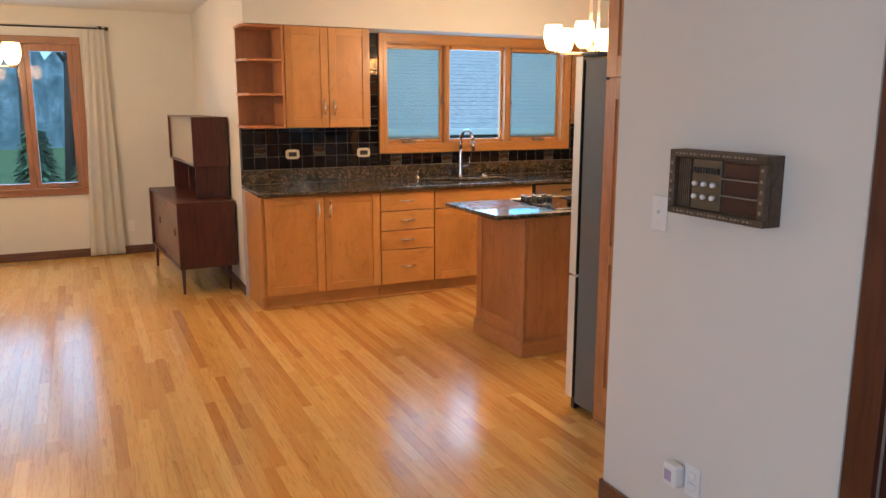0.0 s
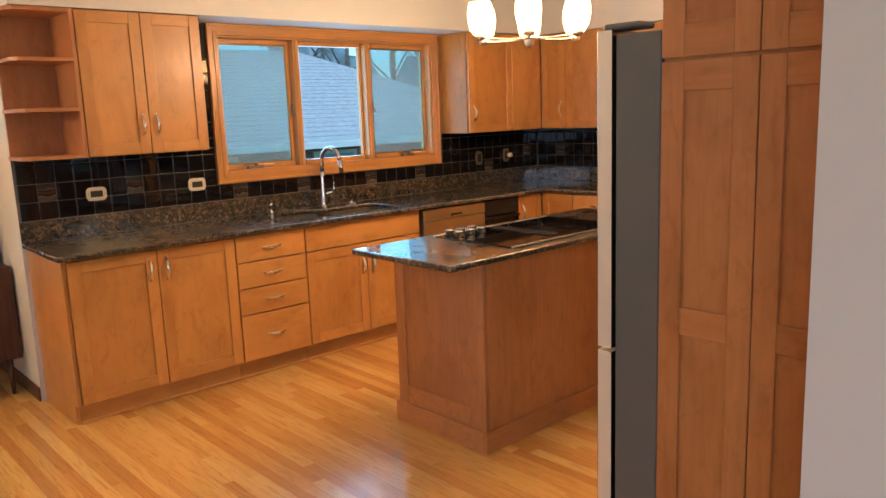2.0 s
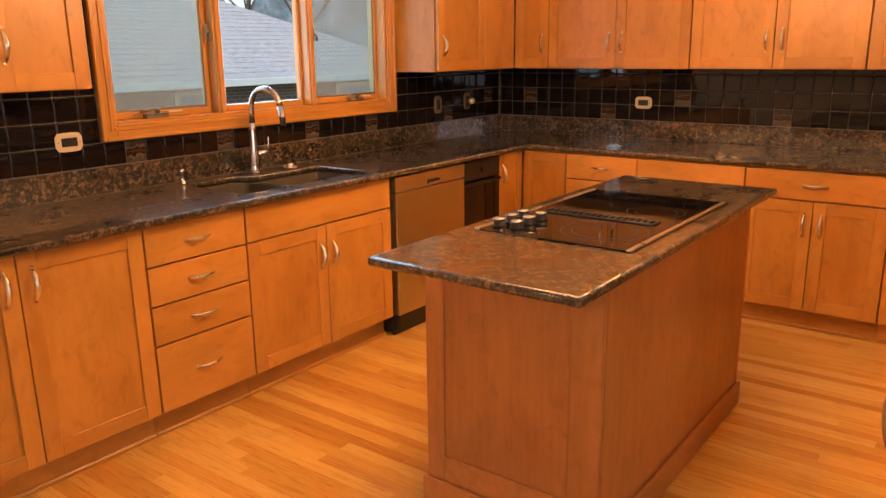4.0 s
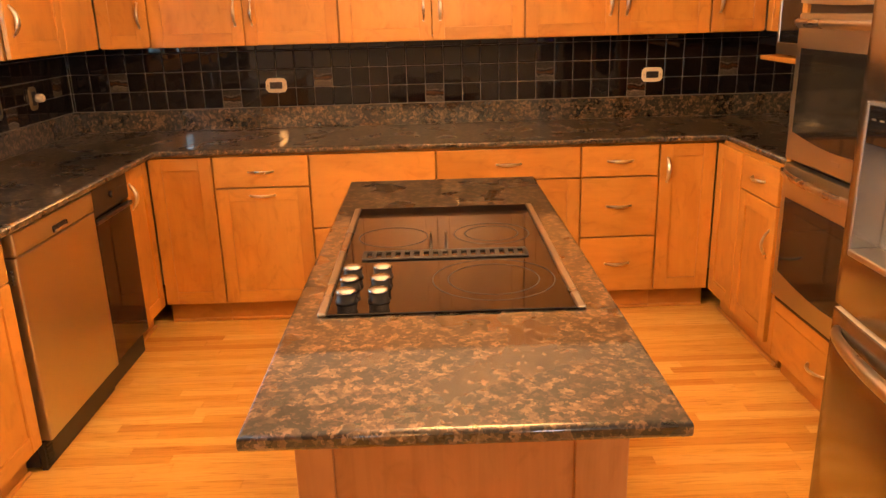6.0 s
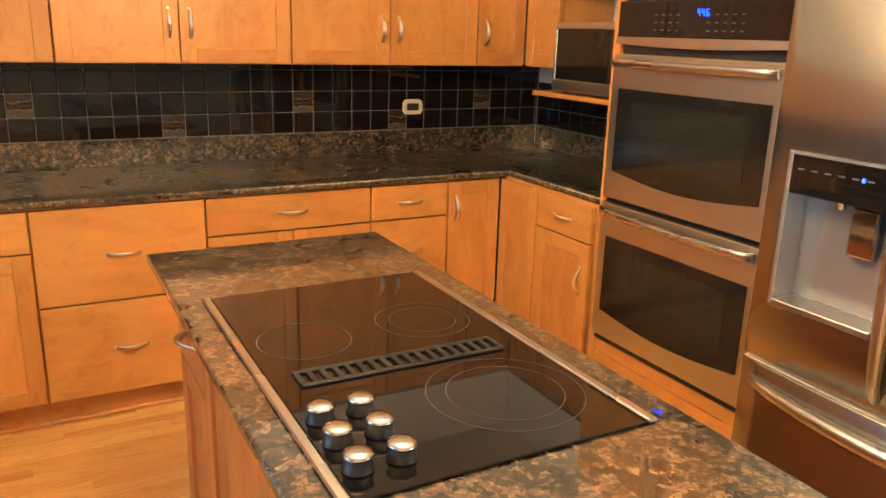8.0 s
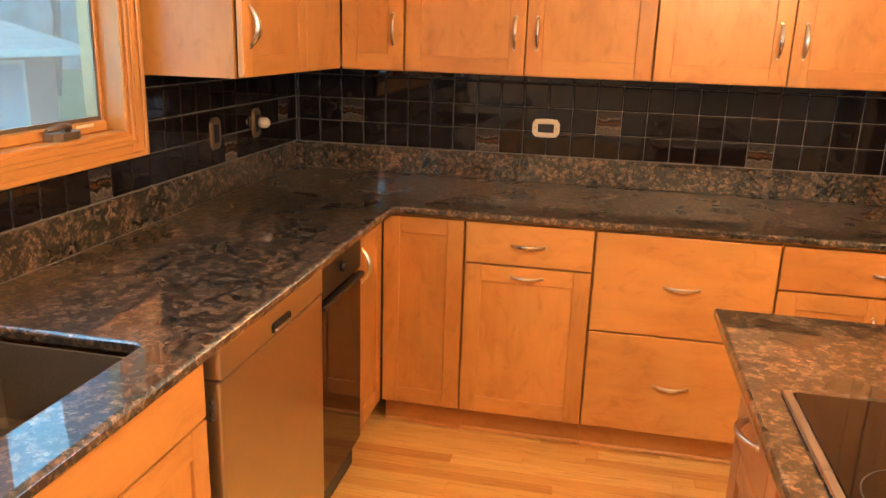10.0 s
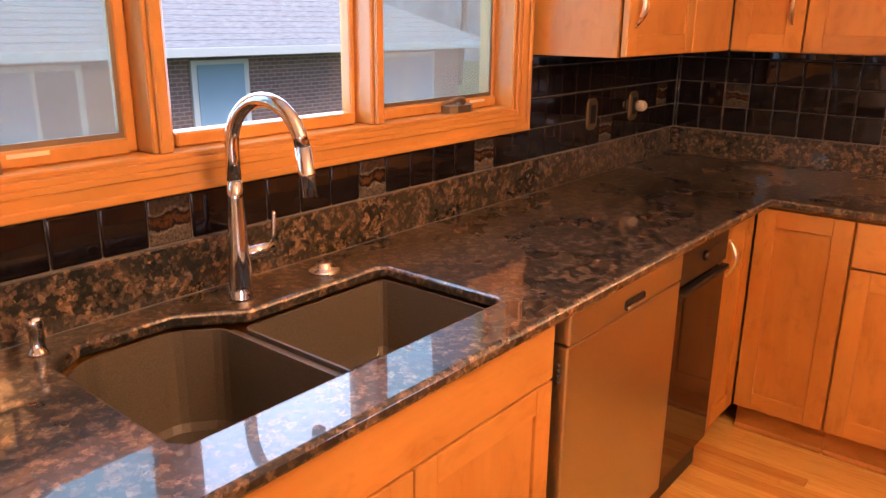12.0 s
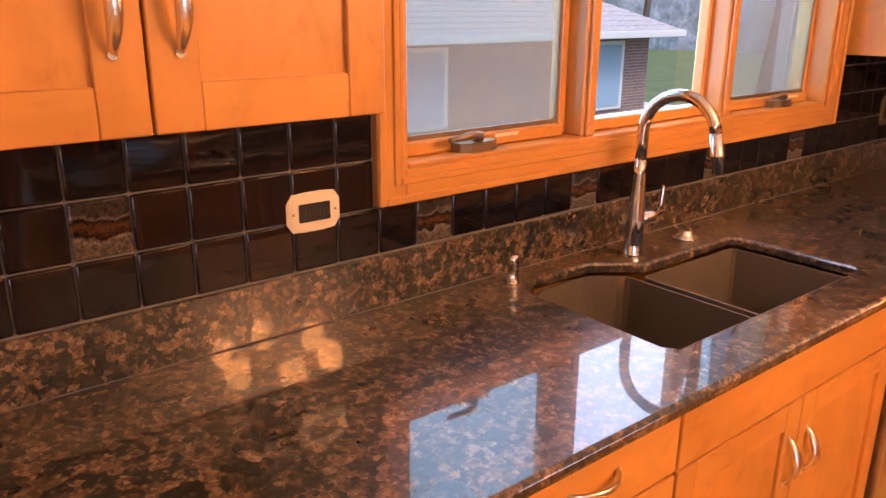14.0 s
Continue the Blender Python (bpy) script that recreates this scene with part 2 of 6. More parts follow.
def emitter(name, color, strength):
    m = mat(name, tuple(0.05 + 0.75 * c for c in color), 0.5)
    b = m.node_tree.nodes["Principled BSDF"]
    b.inputs["Emission Color"].default_value = (*color, 1)
    b.inputs["Emission Strength"].default_value = strength
    return m


shade_glow = emitter("lit_shade_glass", (1.0, 0.64, 0.25), SHADE)
blue_digits = emitter("blue_digits", (0.02, 0.05, 1.0), 2.2)


def pane_glass(name, haze):
    """Clear glass; haze is the share of fine grey insect mesh in front of it."""
    m = bpy.data.materials.new(name)
    m.use_nodes = True
    n, l = m.node_tree.nodes, m.node_tree.links
    out = n["Material Output"]
    n.remove(n["Principled BSDF"])
    tr, gl, mx = n.new("ShaderNodeBsdfTransparent"), n.new("ShaderNodeBsdfGlossy"), n.new("ShaderNodeMixShader")
    fr = n.new("ShaderNodeFresnel")
    fr.inputs["IOR"].default_value = 1.5
    gl.inputs["Roughness"].default_value = 0.01
    tr.inputs["Color"].default_value = (0.71, 0.905, 0.935, 1)
    if haze:
        df, m2 = n.new("ShaderNodeBsdfDiffuse"), n.new("ShaderNodeMixShader")
        df.inputs["Color"].default_value = (0.42, 0.505, 0.57, 1)
        m2.inputs[0].default_value = haze
        l.new(tr.outputs[0], m2.inputs[1])
        l.new(df.outputs[0], m2.inputs[2])
        l.new(m2.outputs[0], out.inputs["Surface"])
        return m
    l.new(fr.outputs[0], mx.inputs[0])
    l.new(tr.outputs[0], mx.inputs[1])
    l.new(gl.outputs[0], mx.inputs[2])
    l.new(mx.outputs[0], out.inputs["Surface"])
    return m


clear_glass, screen_mesh = pane_glass("clear_glass", 0), pane_glass("insect_mesh", 0.30)


# ---- mesh tools ----
def box(bm, x0, x1, y0, y1, z0, z1, mi=0, bev=0.0, seg=1):
    vs = bmesh.ops.create_cube(bm, size=1, matrix=Matrix.Translation(((x0 + x1) / 2, (y0 + y1) / 2, (z0 + z1) / 2)) @ Matrix.Diagonal((abs(x1 - x0), abs(y1 - y0), abs(z1 - z0), 1)))["verts"]
    faces = {f for v in vs for f in v.link_faces}
    for f in faces:
        f.material_index = mi
    if bev:
        edges = list({e for v in vs for e in v.link_edges})
        for f in bmesh.ops.bevel(bm, geom=edges, offset=bev, segments=seg, affect="EDGES", profile=0.5)["faces"]:
            f.material_index = mi


def sheet(bm, x0, x1, y, z0, z1):
    """One pane's face, towards -y."""
    bm.faces.new([bm.verts.new(p) for p in ((x0, y, z0), (x1, y, z0), (x1, y, z1), (x0, y, z1))])


def sweep(bm, pts, radii, seg=10, mi=0, flat=1.0, caps=True):
    """A round rod through the points; flat squeezes it along its local second axis."""
    pts = [Vector(p) for p in pts]
    if isinstance(radii, (int, float)):
        radii = [radii] * len(pts)
    rings = []
    up = None
    for i, p in enumerate(pts):
        d = (pts[min(i + 1, len(pts) - 1)] - pts[max(i - 1, 0)]).normalized()
        if up is None:
            up = d.orthogonal().normalized()
        up = (up - d * up.dot(d)).normalized()
        side = d.cross(up)
        rings.append([bm.verts.new(p + (up * math.cos(a) * flat + side * math.sin(a)) * radii[i]) for a in (2 * math.pi * k / seg for k in range(seg))])
    for a, b in zip(rings, rings[1:]):
        for k in range(seg):
            f = bm.faces.new((a[k], a[(k + 1) % seg], b[(k + 1) % seg], b[k]))
            f.smooth, f.material_index = True, mi
    if caps:
        for r in (list(reversed(rings[0])), rings[-1]):
            bm.faces.new(r).material_index = mi


def lathe(bm, profile, cx=0, cy=0, seg=20, mi=0):
    """Turns (radius, height) pairs about the upright axis."""
    rings = [[bm.verts.new((cx + r * math.cos(2 * math.pi * k / seg), cy + r * math.sin(2 * math.pi * k / seg), z)) for k in range(seg)] for r, z in profile]
    for a, b in zip(rings, rings[1:]):
        for k in range(seg):
            f = bm.faces.new((a[k], a[(k + 1) % seg], b[(k + 1) % seg], b[k]))
            f.smooth, f.material_index = True, mi
    for r in (list(reversed(rings[0])), rings[-1]):
        bm.faces.new(r).material_index = mi


def prism(bm, outline, z0, z1, mi=0):
    """An upright block over an outline of (x, y) pairs."""
    lo, hi = [bm.verts.new((x, y, z0)) for x, y in outline], [bm.verts.new((x, y, z1)) for x, y in outline]
    n = len(lo)
    fs = [bm.faces.new(list(reversed(lo))), bm.faces.new(hi)] + [bm.faces.new((lo[i], lo[(i + 1) % n], hi[(i + 1) % n], hi[i])) for i in range(n)]
    for f in fs:
        f.material_index = mi
    bmesh.ops.recalc_face_normals(bm, faces=fs)


def mesh_of(name, bm, mats):
    me = bpy.data.meshes.new(name)
    bm.to_mesh(me)
    bm.free()
    for m in (mats if isinstance(mats, (list, tuple)) else [mats]):
        me.materials.append(m)
    return me


def put(name, me, parent, m=None, label=""):
    ob = new(name, me)
    ob.parent = parent
    if m is not None:
        ob.matrix_basis = m
    return tagged(ob, label)


def part(name, bm, material, parent, label="", m=None):
    return put(name, mesh_of(name, bm, material), parent, m, label)


def thing(name, x, y, z, label, category, group="", rz=0, kind=""):
    ob = new(name)
    ob.empty_display_size = 0.1
    ob.matrix_basis = pose(x, y, z, 0, 0, rz)
    return tagged(ob, label, category, group, kind)


def setting(name, bm, material, label, category="structure"):
    return tagged(new(name, mesh_of(name, bm, material)), label, category, "", "structure")


def simple(name, builder, material, parent, label="", m=None):
    bm = bmesh.new()
    builder(bm)
    return part(name, bm, material, parent, label, m)


# ---- large structure ----
X_E, Y_N, Y_S, CEIL = 5.63, 6.515, 2.48, 2.48     # kitchen's inner faces
Y_FAR, X_W, Y_BACK = 8.86, -3.0, -2.6             # dining and living ends

PLAN = [(X_W - 0.2, Y_BACK - 0.2), (2.12, Y_BACK - 0.2), (2.12, 2.34), (X_E + 0.2, 2.34), (X_E + 0.2, 6.70), (1.40, 6.70), (1.40, 9.1), (X_W - 0.2, 9.1)]
bm = bmesh.new()
prism(bm, PLAN, -0.2, -0.012)
floor = setting("floor", bm, floor_under, "honey oak strip floor with satin finish", "floor")

bm = bmesh.new()
prism(bm, PLAN, CEIL, CEIL + 0.15)
setting("ceiling", bm, ceiling_paint, "flat off-white painted ceiling", "ceiling")


def wall_with_hole(name, along, fixed0, fixed1, a0, a1, hole, label, z1=CEIL):
    """A wall along x or y, with one opening (a, b, low, high)."""
    bm = bmesh.new()
    if hole and hole[2] > 0.01:
        rings = [[bm.verts.new((a, f, z) if along == "x" else (f, a, z)) for a, z in ((p, lo), (q, lo), (q, hi), (p, hi))]
                 for f in (fixed0, fixed1) for p, q, lo, hi in ((a0, a1, 0, z1), hole)]
        for one, two in ((0, 1), (2, 3), (0, 2), (1, 3)):
            for i in range(4):
                bm.faces.new((rings[one][i], rings[one][(i + 1) % 4], rings[two][(i + 1) % 4], rings[two][i]))
        bmesh.ops.recalc_face_normals(bm, faces=bm.faces)
        return setting(name, bm, wall_paint, label, "wall")
    strips = [(a0, a1, 0, z1)] if not hole else [(a0, hole[0], 0, z1), (hole[1], a1, 0, z1), (hole[0], hole[1], 0, hole[2]), (hole[0], hole[1], hole[3], z1)]
    for p, q, lo, hi in strips:
        if q - p > 0.001 and hi - lo > 0.001:
            if along == "x":
                box(bm, p, q, fixed0, fixed1, lo, hi)
            else:
                box(bm, fixed0, fixed1, p, q, lo, hi)
    return setting(name, bm, wall_paint, label, "wall")


WX0, WX1, WZ0, WZ1 = 2.53, 4.34, 1.205, 2.08      # kitchen window opening
DX0, DX1, DZ0, DZ1 = -1.98, 0.13, 0.72, 2.13      # dining window opening
wall_north = wall_with_hole("wall_north", "x", Y_N, Y_N + 0.12, 1.275, X_E + 0.2, (WX0, WX1, WZ0, WZ1), "off-white kitchen wall with black tiled splashback")
wall_return = wall_with_hole("wall_return", "y", 1.275, 1.475, Y_N + 0.12, Y_FAR + 0.2, None, "off-white plaster wall beside the sideboard")
wall_dining = wall_with_hole("wall_dining", "x", Y_FAR, Y_FAR + 0.2, X_W - 0.2, 1.275, (DX0, DX1, DZ0, DZ1), "off-white dining room wall with a window")
wall_east = wall_with_hole("wall_east", "y", X_E, X_E + 0.2, Y_S - 0.2, Y_N, None, "off-white kitchen wall with black tiled splashback")
wall_south = wall_with_hole("wall_south", "x", Y_S - 0.2, Y_S, 2.33, X_E, None, "off-white kitchen wall behind the ovens")
wall_switch = wall_with_hole("wall_switch", "y", 1.909, 2.329, 1.51, 2.53, None, "plain off-white wall end with a light switch")
wall_hall = wall_with_hole("wall_hall", "y", 1.909, 2.109, Y_BACK, 1.50, (0.50, 1.42, 0.0, 2.06), "off-white wall with a dark wooden door")
wall_west = wall_with_hole("wall_west", "y", X_W - 0.2, X_W, Y_BACK - 0.2, Y_FAR, (-1.8, 0.6, 0.7, 2.1), "off-white living room wall with a window opening")
wall_back = wall_with_hole("wall_back", "x", Y_BACK - 0.2, Y_BACK, X_W, 2.109, None, "off-white wall closing the living room")

# soffit above the wall cabinets
bm = bmesh.new()
prism(bm, [(1.275, 6.165), (5.285, 6.165), (5.285, 2.825), (3.275, 2.825), (3.275, 2.481), (X_E - 0.001, 2.481), (X_E - 0.001, Y_N - 0.001), (1.275, Y_N - 0.001)], 2.150, CEIL - 0.001)
setting("soffit", bm, wall_paint, "off-white boxed soffit above the wall cabinets", "soffit")

# baseboards in dark brown
def baseboard(name, x0, x1, y0, y1):
    bm = bmesh.new()
    box(bm, x0, x1, y0, y1, 0, 0.085, 0, 0.004)
    setting(name, bm, brown_trim, "dark brown wooden baseboard on the floor", "baseboard")


baseboard("baseboard_dining", X_W, 1.262, Y_FAR - 0.014, Y_FAR - 0.001)
baseboard("baseboard_return", 1.261, 1.274, Y_N, Y_FAR - 0.015)
baseboard("baseboard_switch_wall", 1.895, 1.908, 1.51, 2.53)
baseboard("baseboard_switch_end", 1.895, 2.32, 2.531, 2.544)
bm = bmesh.new()
box(bm, 1.88, 1.908, 1.40, 1.488, 0, 2.14, 0, 0.004)
box(bm, 1.88, 1.908, 0.41, 0.50, 0, 2.14, 0, 0.004)
box(bm, 1.88, 1.908, 0.50, 1.42, 2.06, 2.14, 0, 0.004)
setting("trim_hall_door", bm, dark_door_wood, "dark stained wooden door casing", "door trim")
bm = bmesh.new()
box(bm, 1.94, 1.98, 0.503, 1.417, 0.008, 2.055, 0, 0.003)
for z0, z1 in ((0.2, 0.95), (1.1, 1.9)):
    box(bm, 1.932, 1.94, 0.64, 1.28, z0, z1, 0, 0.004)
door_1 = setting("door_1", bm, dark_door_wood, "closed dark stained wooden door", "door")
bm = bmesh.new()
lathe(bm, [(0.012, 0.0), (0.012, 0.03), (0.028, 0.04), (0.03, 0.055), (0.02, 0.068)], seg=16)
part("door_handle", bm, brass_dull, door_1, "round brass knob", pose(1.94, 0.58, 1.0, 0, -90, 0))


# ---- cabinet fronts and pulls ----
def pull_mesh(length=0.118, rise=0.030):
    """Arched bow pull, thick in the middle, along local x, standing off towards -y."""
    bm = bmesh.new()
    pts, rad = [], []
    for i in range(17):
        u = i / 16
        pts.append(((u - 0.5) * length, -rise * math.sin(math.pi * u) ** 0.75 + 0.002, 0))
        rad.append(0.0056 + 0.0052 * math.sin(math.pi * u))
    sweep(bm, pts, rad, 10, 0, 0.6)
    for sx in (-0.5, 0.5):
        sweep(bm, [(sx * length, 0.001, 0), (sx * length, -0.004, 0)], 0.0062, 10)
    return mesh_of("pull", bm, nickel)


PULL = pull_mesh()
FRONTS = {}


def piece_mesh(key, mats, boxes):
    """A small board shared by all alike pieces."""
    if key not in FRONTS:
        bm = bmesh.new()
        for bx in boxes:
            box(bm, *bx)
        FRONTS[key] = mesh_of(key[0], bm, mats)
    return FRONTS[key]


def framed_door(parent, m, w, h, rail=0.062, top=None, low=None, mid=None, name="door", upright=None, level=None):
    """A framed door: recessed panel, two stiles and its rails; face at y = 0, origin at the lower left."""
    t, r = 0.020, min(rail, w * 0.3)
    upright, level = upright or maple_v, level or maple_h
    top, low = top or rail, low or rail
    w3, h3 = round(w, 3), round(h, 3)
    d = put(name, piece_mesh(("panel", w3, h3, r, upright.name), upright, [(r - 0.004, w - r + 0.004, 0.009, 0.016, low - 0.004, h - top + 0.004)]), parent, m)
    st = piece_mesh(("stile", r, h3, upright.name), upright, [(0, r, 0, t, 0, h, 0, 0.0018)])
    put("stile", st, d)
    put("stile", st, d, pose(w - r, 0, 0))
    for z0, z1 in [(0, low), (h - top, h)] + ([(mid - 0.045, mid + 0.045)] if mid else []):
        put("rail", piece_mesh(("rail", w3, r, round(z1 - z0, 3), level.name), level, [(r + 0.0002, w - r - 0.0002, 0.0006, t, 0, z1 - z0, 0, 0.0015)]), d, pose(0, 0, z0))
    return d


def slab_mesh(w, h):
    key = ("slab", round(w, 3), round(h, 3))
    if key not in FRONTS:
        bm = bmesh.new()
        box(bm, 0, w, 0, 0.020, 0, h, 0, 0.003, 2)
        FRONTS[key] = mesh_of("slab_front", bm, maple_h)
    return FRONTS[key]


GAP = 0.0034


def add_front(unit, kind, x0, x1, z0, z1, pulls=(), width=0.0):
    """A door or drawer front on a unit; pulls are (x, z, upright). Gaps are wider at the unit's sides."""
    side = 0.0042 if x0 == 0 else 0.0022
    w, h = x1 - x0 - side - (0.0042 if abs(x1 - width) < 1e-4 else 0.0022), z1 - z0 - 2 * GAP
    m = pose(x0 + side, 0, z0 + GAP)
    if kind == "door":
        ob = framed_door(unit, m, w, h)
    elif kind == "filler":
        ob = put("filler_board", piece_mesh(("filler", round(w, 3), round(h, 3)), maple_v, [(0, w, 0, 0.02, 0, h, 0, 0.002)]), unit, m)
    else:
        ob = put("drawer_front", slab_mesh(w, h), unit, m)
    for px, pz, up in pulls:
        put("handle", PULL, ob, pose(px - x0 - side, 0, pz - z0 - GAP, 0, 90 if up else 0, 0), "curved brushed nickel pull")
    return ob


def carcass(u, w, depth, z0, z1):
    """Side boards, floor, back and front rails of a cabinet box."""
    t, h = 0.018, z1 - z0
    side = piece_mesh(("side_board", round(depth, 3), round(h, 3)), maple_v, [(0.0004, t, 0.030, depth, 0, h)])
    put("side_board", side, u, pose(0, 0, z0))
    put("side_board", side, u, pose(w - t - 0.0004, 0, z0))
    wk = round(w, 3)
    put("bottom_board", piece_mesh(("bottom_board", wk, round(depth, 3)), maple_h, [(t + 0.0005, w - t - 0.0005, 0.030, depth, 0, 0.02)]), u, pose(0, 0, z0))
    put("back_board", piece_mesh(("back_board", wk, round(h, 3), round(depth, 3)), maple_v, [(t + 0.0005, w - t - 0.0005, depth - 0.008, depth, 0.021, h)]), u, pose(0, 0, z0))
    put("top_rail", piece_mesh(("top_rail", wk), maple_h, [(t + 0.0005, w - t - 0.0005, 0.030, 0.050, -0.03, 0)]), u, pose(0, 0, z1))


def base_unit(x, y, rz, w, fronts, label, depth=0.605, ends=(False, False)):
    """A base cabinet: origin at the floor under its front's left end, front face towards local -y."""
    u = thing("base_cabinet", x, y, 0, label, "cabinet", "kitchen base cabinets", rz)
    carcass(u, w, depth, 0.11, 0.884)
    wk = round(w, 3)
    put("toe_kick", piece_mesh(("toe_kick", wk), maple_h, [(0.0004, w - 0.0004, 0.074, 0.090, 0, 0.1095)]), u)
    put("shoe_moulding", piece_mesh(("shoe_moulding", wk), maple_h, [(0.0004, w - 0.0004, 0.058, 0.0735, 0, 0.018, 0, 0.005)]), u)
    for side, on in zip((0, 1), ends):
        if on:
            a = -0.0185 if side == 0 else w + 0.0005
            bm = bmesh.new()
            box(bm, a, a + 0.018, 0.0205, depth, 0.11, 0.884, 0, 0.001)
            box(bm, a, a + 0.018, 0.074, depth, 0.0, 0.1105, 0, 0.001)
            part("end_panel", bm, maple_v, u)
    for f in fronts:
        add_front(u, *f, width=w)
    return u


def wall_unit(x, y, z, rz, w, h, fronts, label, depth=0.32):
    u = thing("wall_cabinet", x, y, z, label, "cabinet", "kitchen wall cabinets", rz)
    carcass(u, w, depth, 0, h)
    for f in fronts:
        add_front(u, *f, width=w)
    return u


TOP, LOW, DRW = 0.876, 0.118, 0.717
YB = 5.905                                       # north run's fronts
base_unit(1.318, YB, 0, 0.922, [("door", 0, 0.461, LOW, TOP, [(0.415, 0.765, True)]), ("door", 0.461, 0.922, LOW, TOP, [(0.507, 0.765, True)])], "honey maple base cabinet with two framed doors", ends=(True, False))
base_unit(2.240, YB, 0, 0.473, [("slab", 0, 0.473, DRW, TOP, [(0.236, 0.796, False)]), ("slab", 0, 0.473, 0.560, DRW, [(0.236, 0.640, False)]), ("slab", 0, 0.473, 0.400, 0.560, [(0.236, 0.482, False)]), ("slab", 0, 0.473, LOW, 0.400, [(0.236, 0.262, False)])], "honey maple base cabinet with four drawers")
base_unit(2.713, YB, 0, 0.938, [("slab", 0, 0.938, DRW, TOP, []), ("door", 0, 0.469, LOW, DRW, [(0.429, 0.568, True)]), ("door", 0.469, 0.938, LOW, DRW, [(0.509, 0.568, True)])], "honey maple sink cabinet with two doors")
base_unit(4.682, YB, 0, 0.287, [("door", 0, 0.287, LOW, TOP, [(0.045, 0.745, True)])], "narrow honey maple corner cabinet beside the compactor")
XB = 4.97                                        # east run's fronts
EAST = [(5.904, 5.592, [("door", 0, 0.312, LOW, TOP, [])], "honey maple corner cabinet with a framed door"),
        (5.592, 5.125, [("slab", 0, 0.467, DRW, TOP, [(0.233, 0.796, False)]), ("door", 0, 0.467, LOW, DRW, [(0.233, 0.678, False)])], "honey maple base cabinet with drawer and pull-out"),
        (5.125, 4.505, [("slab", 0, 0.62, 0.502, TOP, [(0.31, 0.69, False)]), ("slab", 0, 0.62, LOW, 0.502, [(0.31, 0.312, False)])], "honey maple cabinet with two deep drawers"),
        (4.505, 3.797, [("slab", 0, 0.708, DRW, TOP, [(0.354, 0.796, False)]), ("door", 0, 0.354, LOW, DRW, [(0.312, 0.59, True)]), ("door", 0.354, 0.708, LOW, DRW, [(0.396, 0.59, True)])], "honey maple cabinet with drawer over two doors"),
        (3.797, 3.412, [("slab", 0, 0.385, DRW, TOP, [(0.192, 0.796, False)]), ("slab", 0, 0.385, 0.410, DRW, [(0.192, 0.57, False)]), ("slab", 0, 0.385, LOW, 0.410, [(0.192, 0.27, False)])], "honey maple base cabinet with three drawers"),
        (3.412, 3.131, [("door", 0, 0.281, LOW, TOP, [(0.04, 0.745, True)])], "honey maple corner cabinet with a framed door")]
for ya, yb, fr, lab in EAST:
    base_unit(XB, ya, -90, ya - yb, fr, lab, 0.62)
YSB = 3.13                                       # south run's fronts
base_unit(4.969, YSB, 180, 0.304, [("door", 0, 0.304, LOW, TOP, [])], "honey maple corner cabinet with a plain framed front")
base_unit(4.665, YSB, 180, 0.385, [("slab", 0, 0.385, DRW, TOP, [(0.192, 0.796, False)]), ("door", 0, 0.385, LOW, DRW, [(0.335, 0.55, True)])], "honey maple base cabinet with drawer and door")

# wall cabinets
ZU, HU = 1.376, 0.772
wall_unit(1.578, 6.18, ZU, 0, 0.695, HU, [("door", 0, 0.3475, 0, HU, [(0.3075, 0.16, True)]), ("door", 0.3475, 0.695, 0, HU, [(0.3875, 0.16, True)])], "honey maple wall cabinet with two framed doors", 0.33)
wall_unit(4.443, 6.18, ZU, 0, 0.857, HU, [("door", 0, 0.50, 0, HU, [(0.05, 0.15, True)]), ("filler", 0.50, 0.857, 0, HU, [])], "honey maple corner wall cabinet beside the window", 0.33)
for ya, yb, fr in ((6.179, 5.92, [("door", 0, 0.259, 0, HU, [(0.215, 0.16, True)])]),
                   (5.92, 4.972, [("door", 0, 0.474, 0, HU, [(0.432, 0.16, True)]), ("door", 0.474, 0.948, 0, HU, [(0.516, 0.16, True)])]),
                   (4.972, 4.035, [("door", 0, 0.4685, 0, HU, [(0.427, 0.16, True)]), ("door", 0.4685, 0.937, 0, HU, [(0.51, 0.16, True)])]),
                   (4.035, 3.092, [("door", 0, 0.4715, 0, HU, [(0.43, 0.16, True)]), ("door", 0.4715, 0.943, 0, HU, [(0.513, 0.16, True)])]),
                   (3.092, 2.811, [("door", 0, 0.281, 0, HU, [(0.045, 0.16, True)])])):
    wall_unit(5.30, ya, ZU, -90, ya - yb, HU, fr, "honey maple wall cabinet with framed doors", 0.325)
wall_unit(5.299, 2.81, ZU, 180, 0.272, HU, [("door", 0, 0.272, 0, HU, [])], "narrow honey maple wall cabinet in the corner", 0.325)

# cabinet above the microwave and its shelf
u = thing("wall_cabinet", 5.026, 2.81, 1.72, "short honey maple wall cabinet above the microwave", "cabinet", "kitchen wall cabinets", 180)
carcass(u, 0.775, 0.325, 0, 0.428)
add_front(u, "door", 0, 0.3875, 0, 0.428, [(0.34, 0.12, True)])
add_front(u, "door", 0.3875, 0.775, 0, 0.428, [(0.43, 0.12, True)])
bm = bmesh.new()
box(bm, 4.246, 5.02, 2.49, 2.945, 1.258, 1.279, 0, 0.003)
tagged(new("microwave_shelf", mesh_of("microwave_shelf", bm, maple_h)), "maple shelf board under the microwave", "shelf")

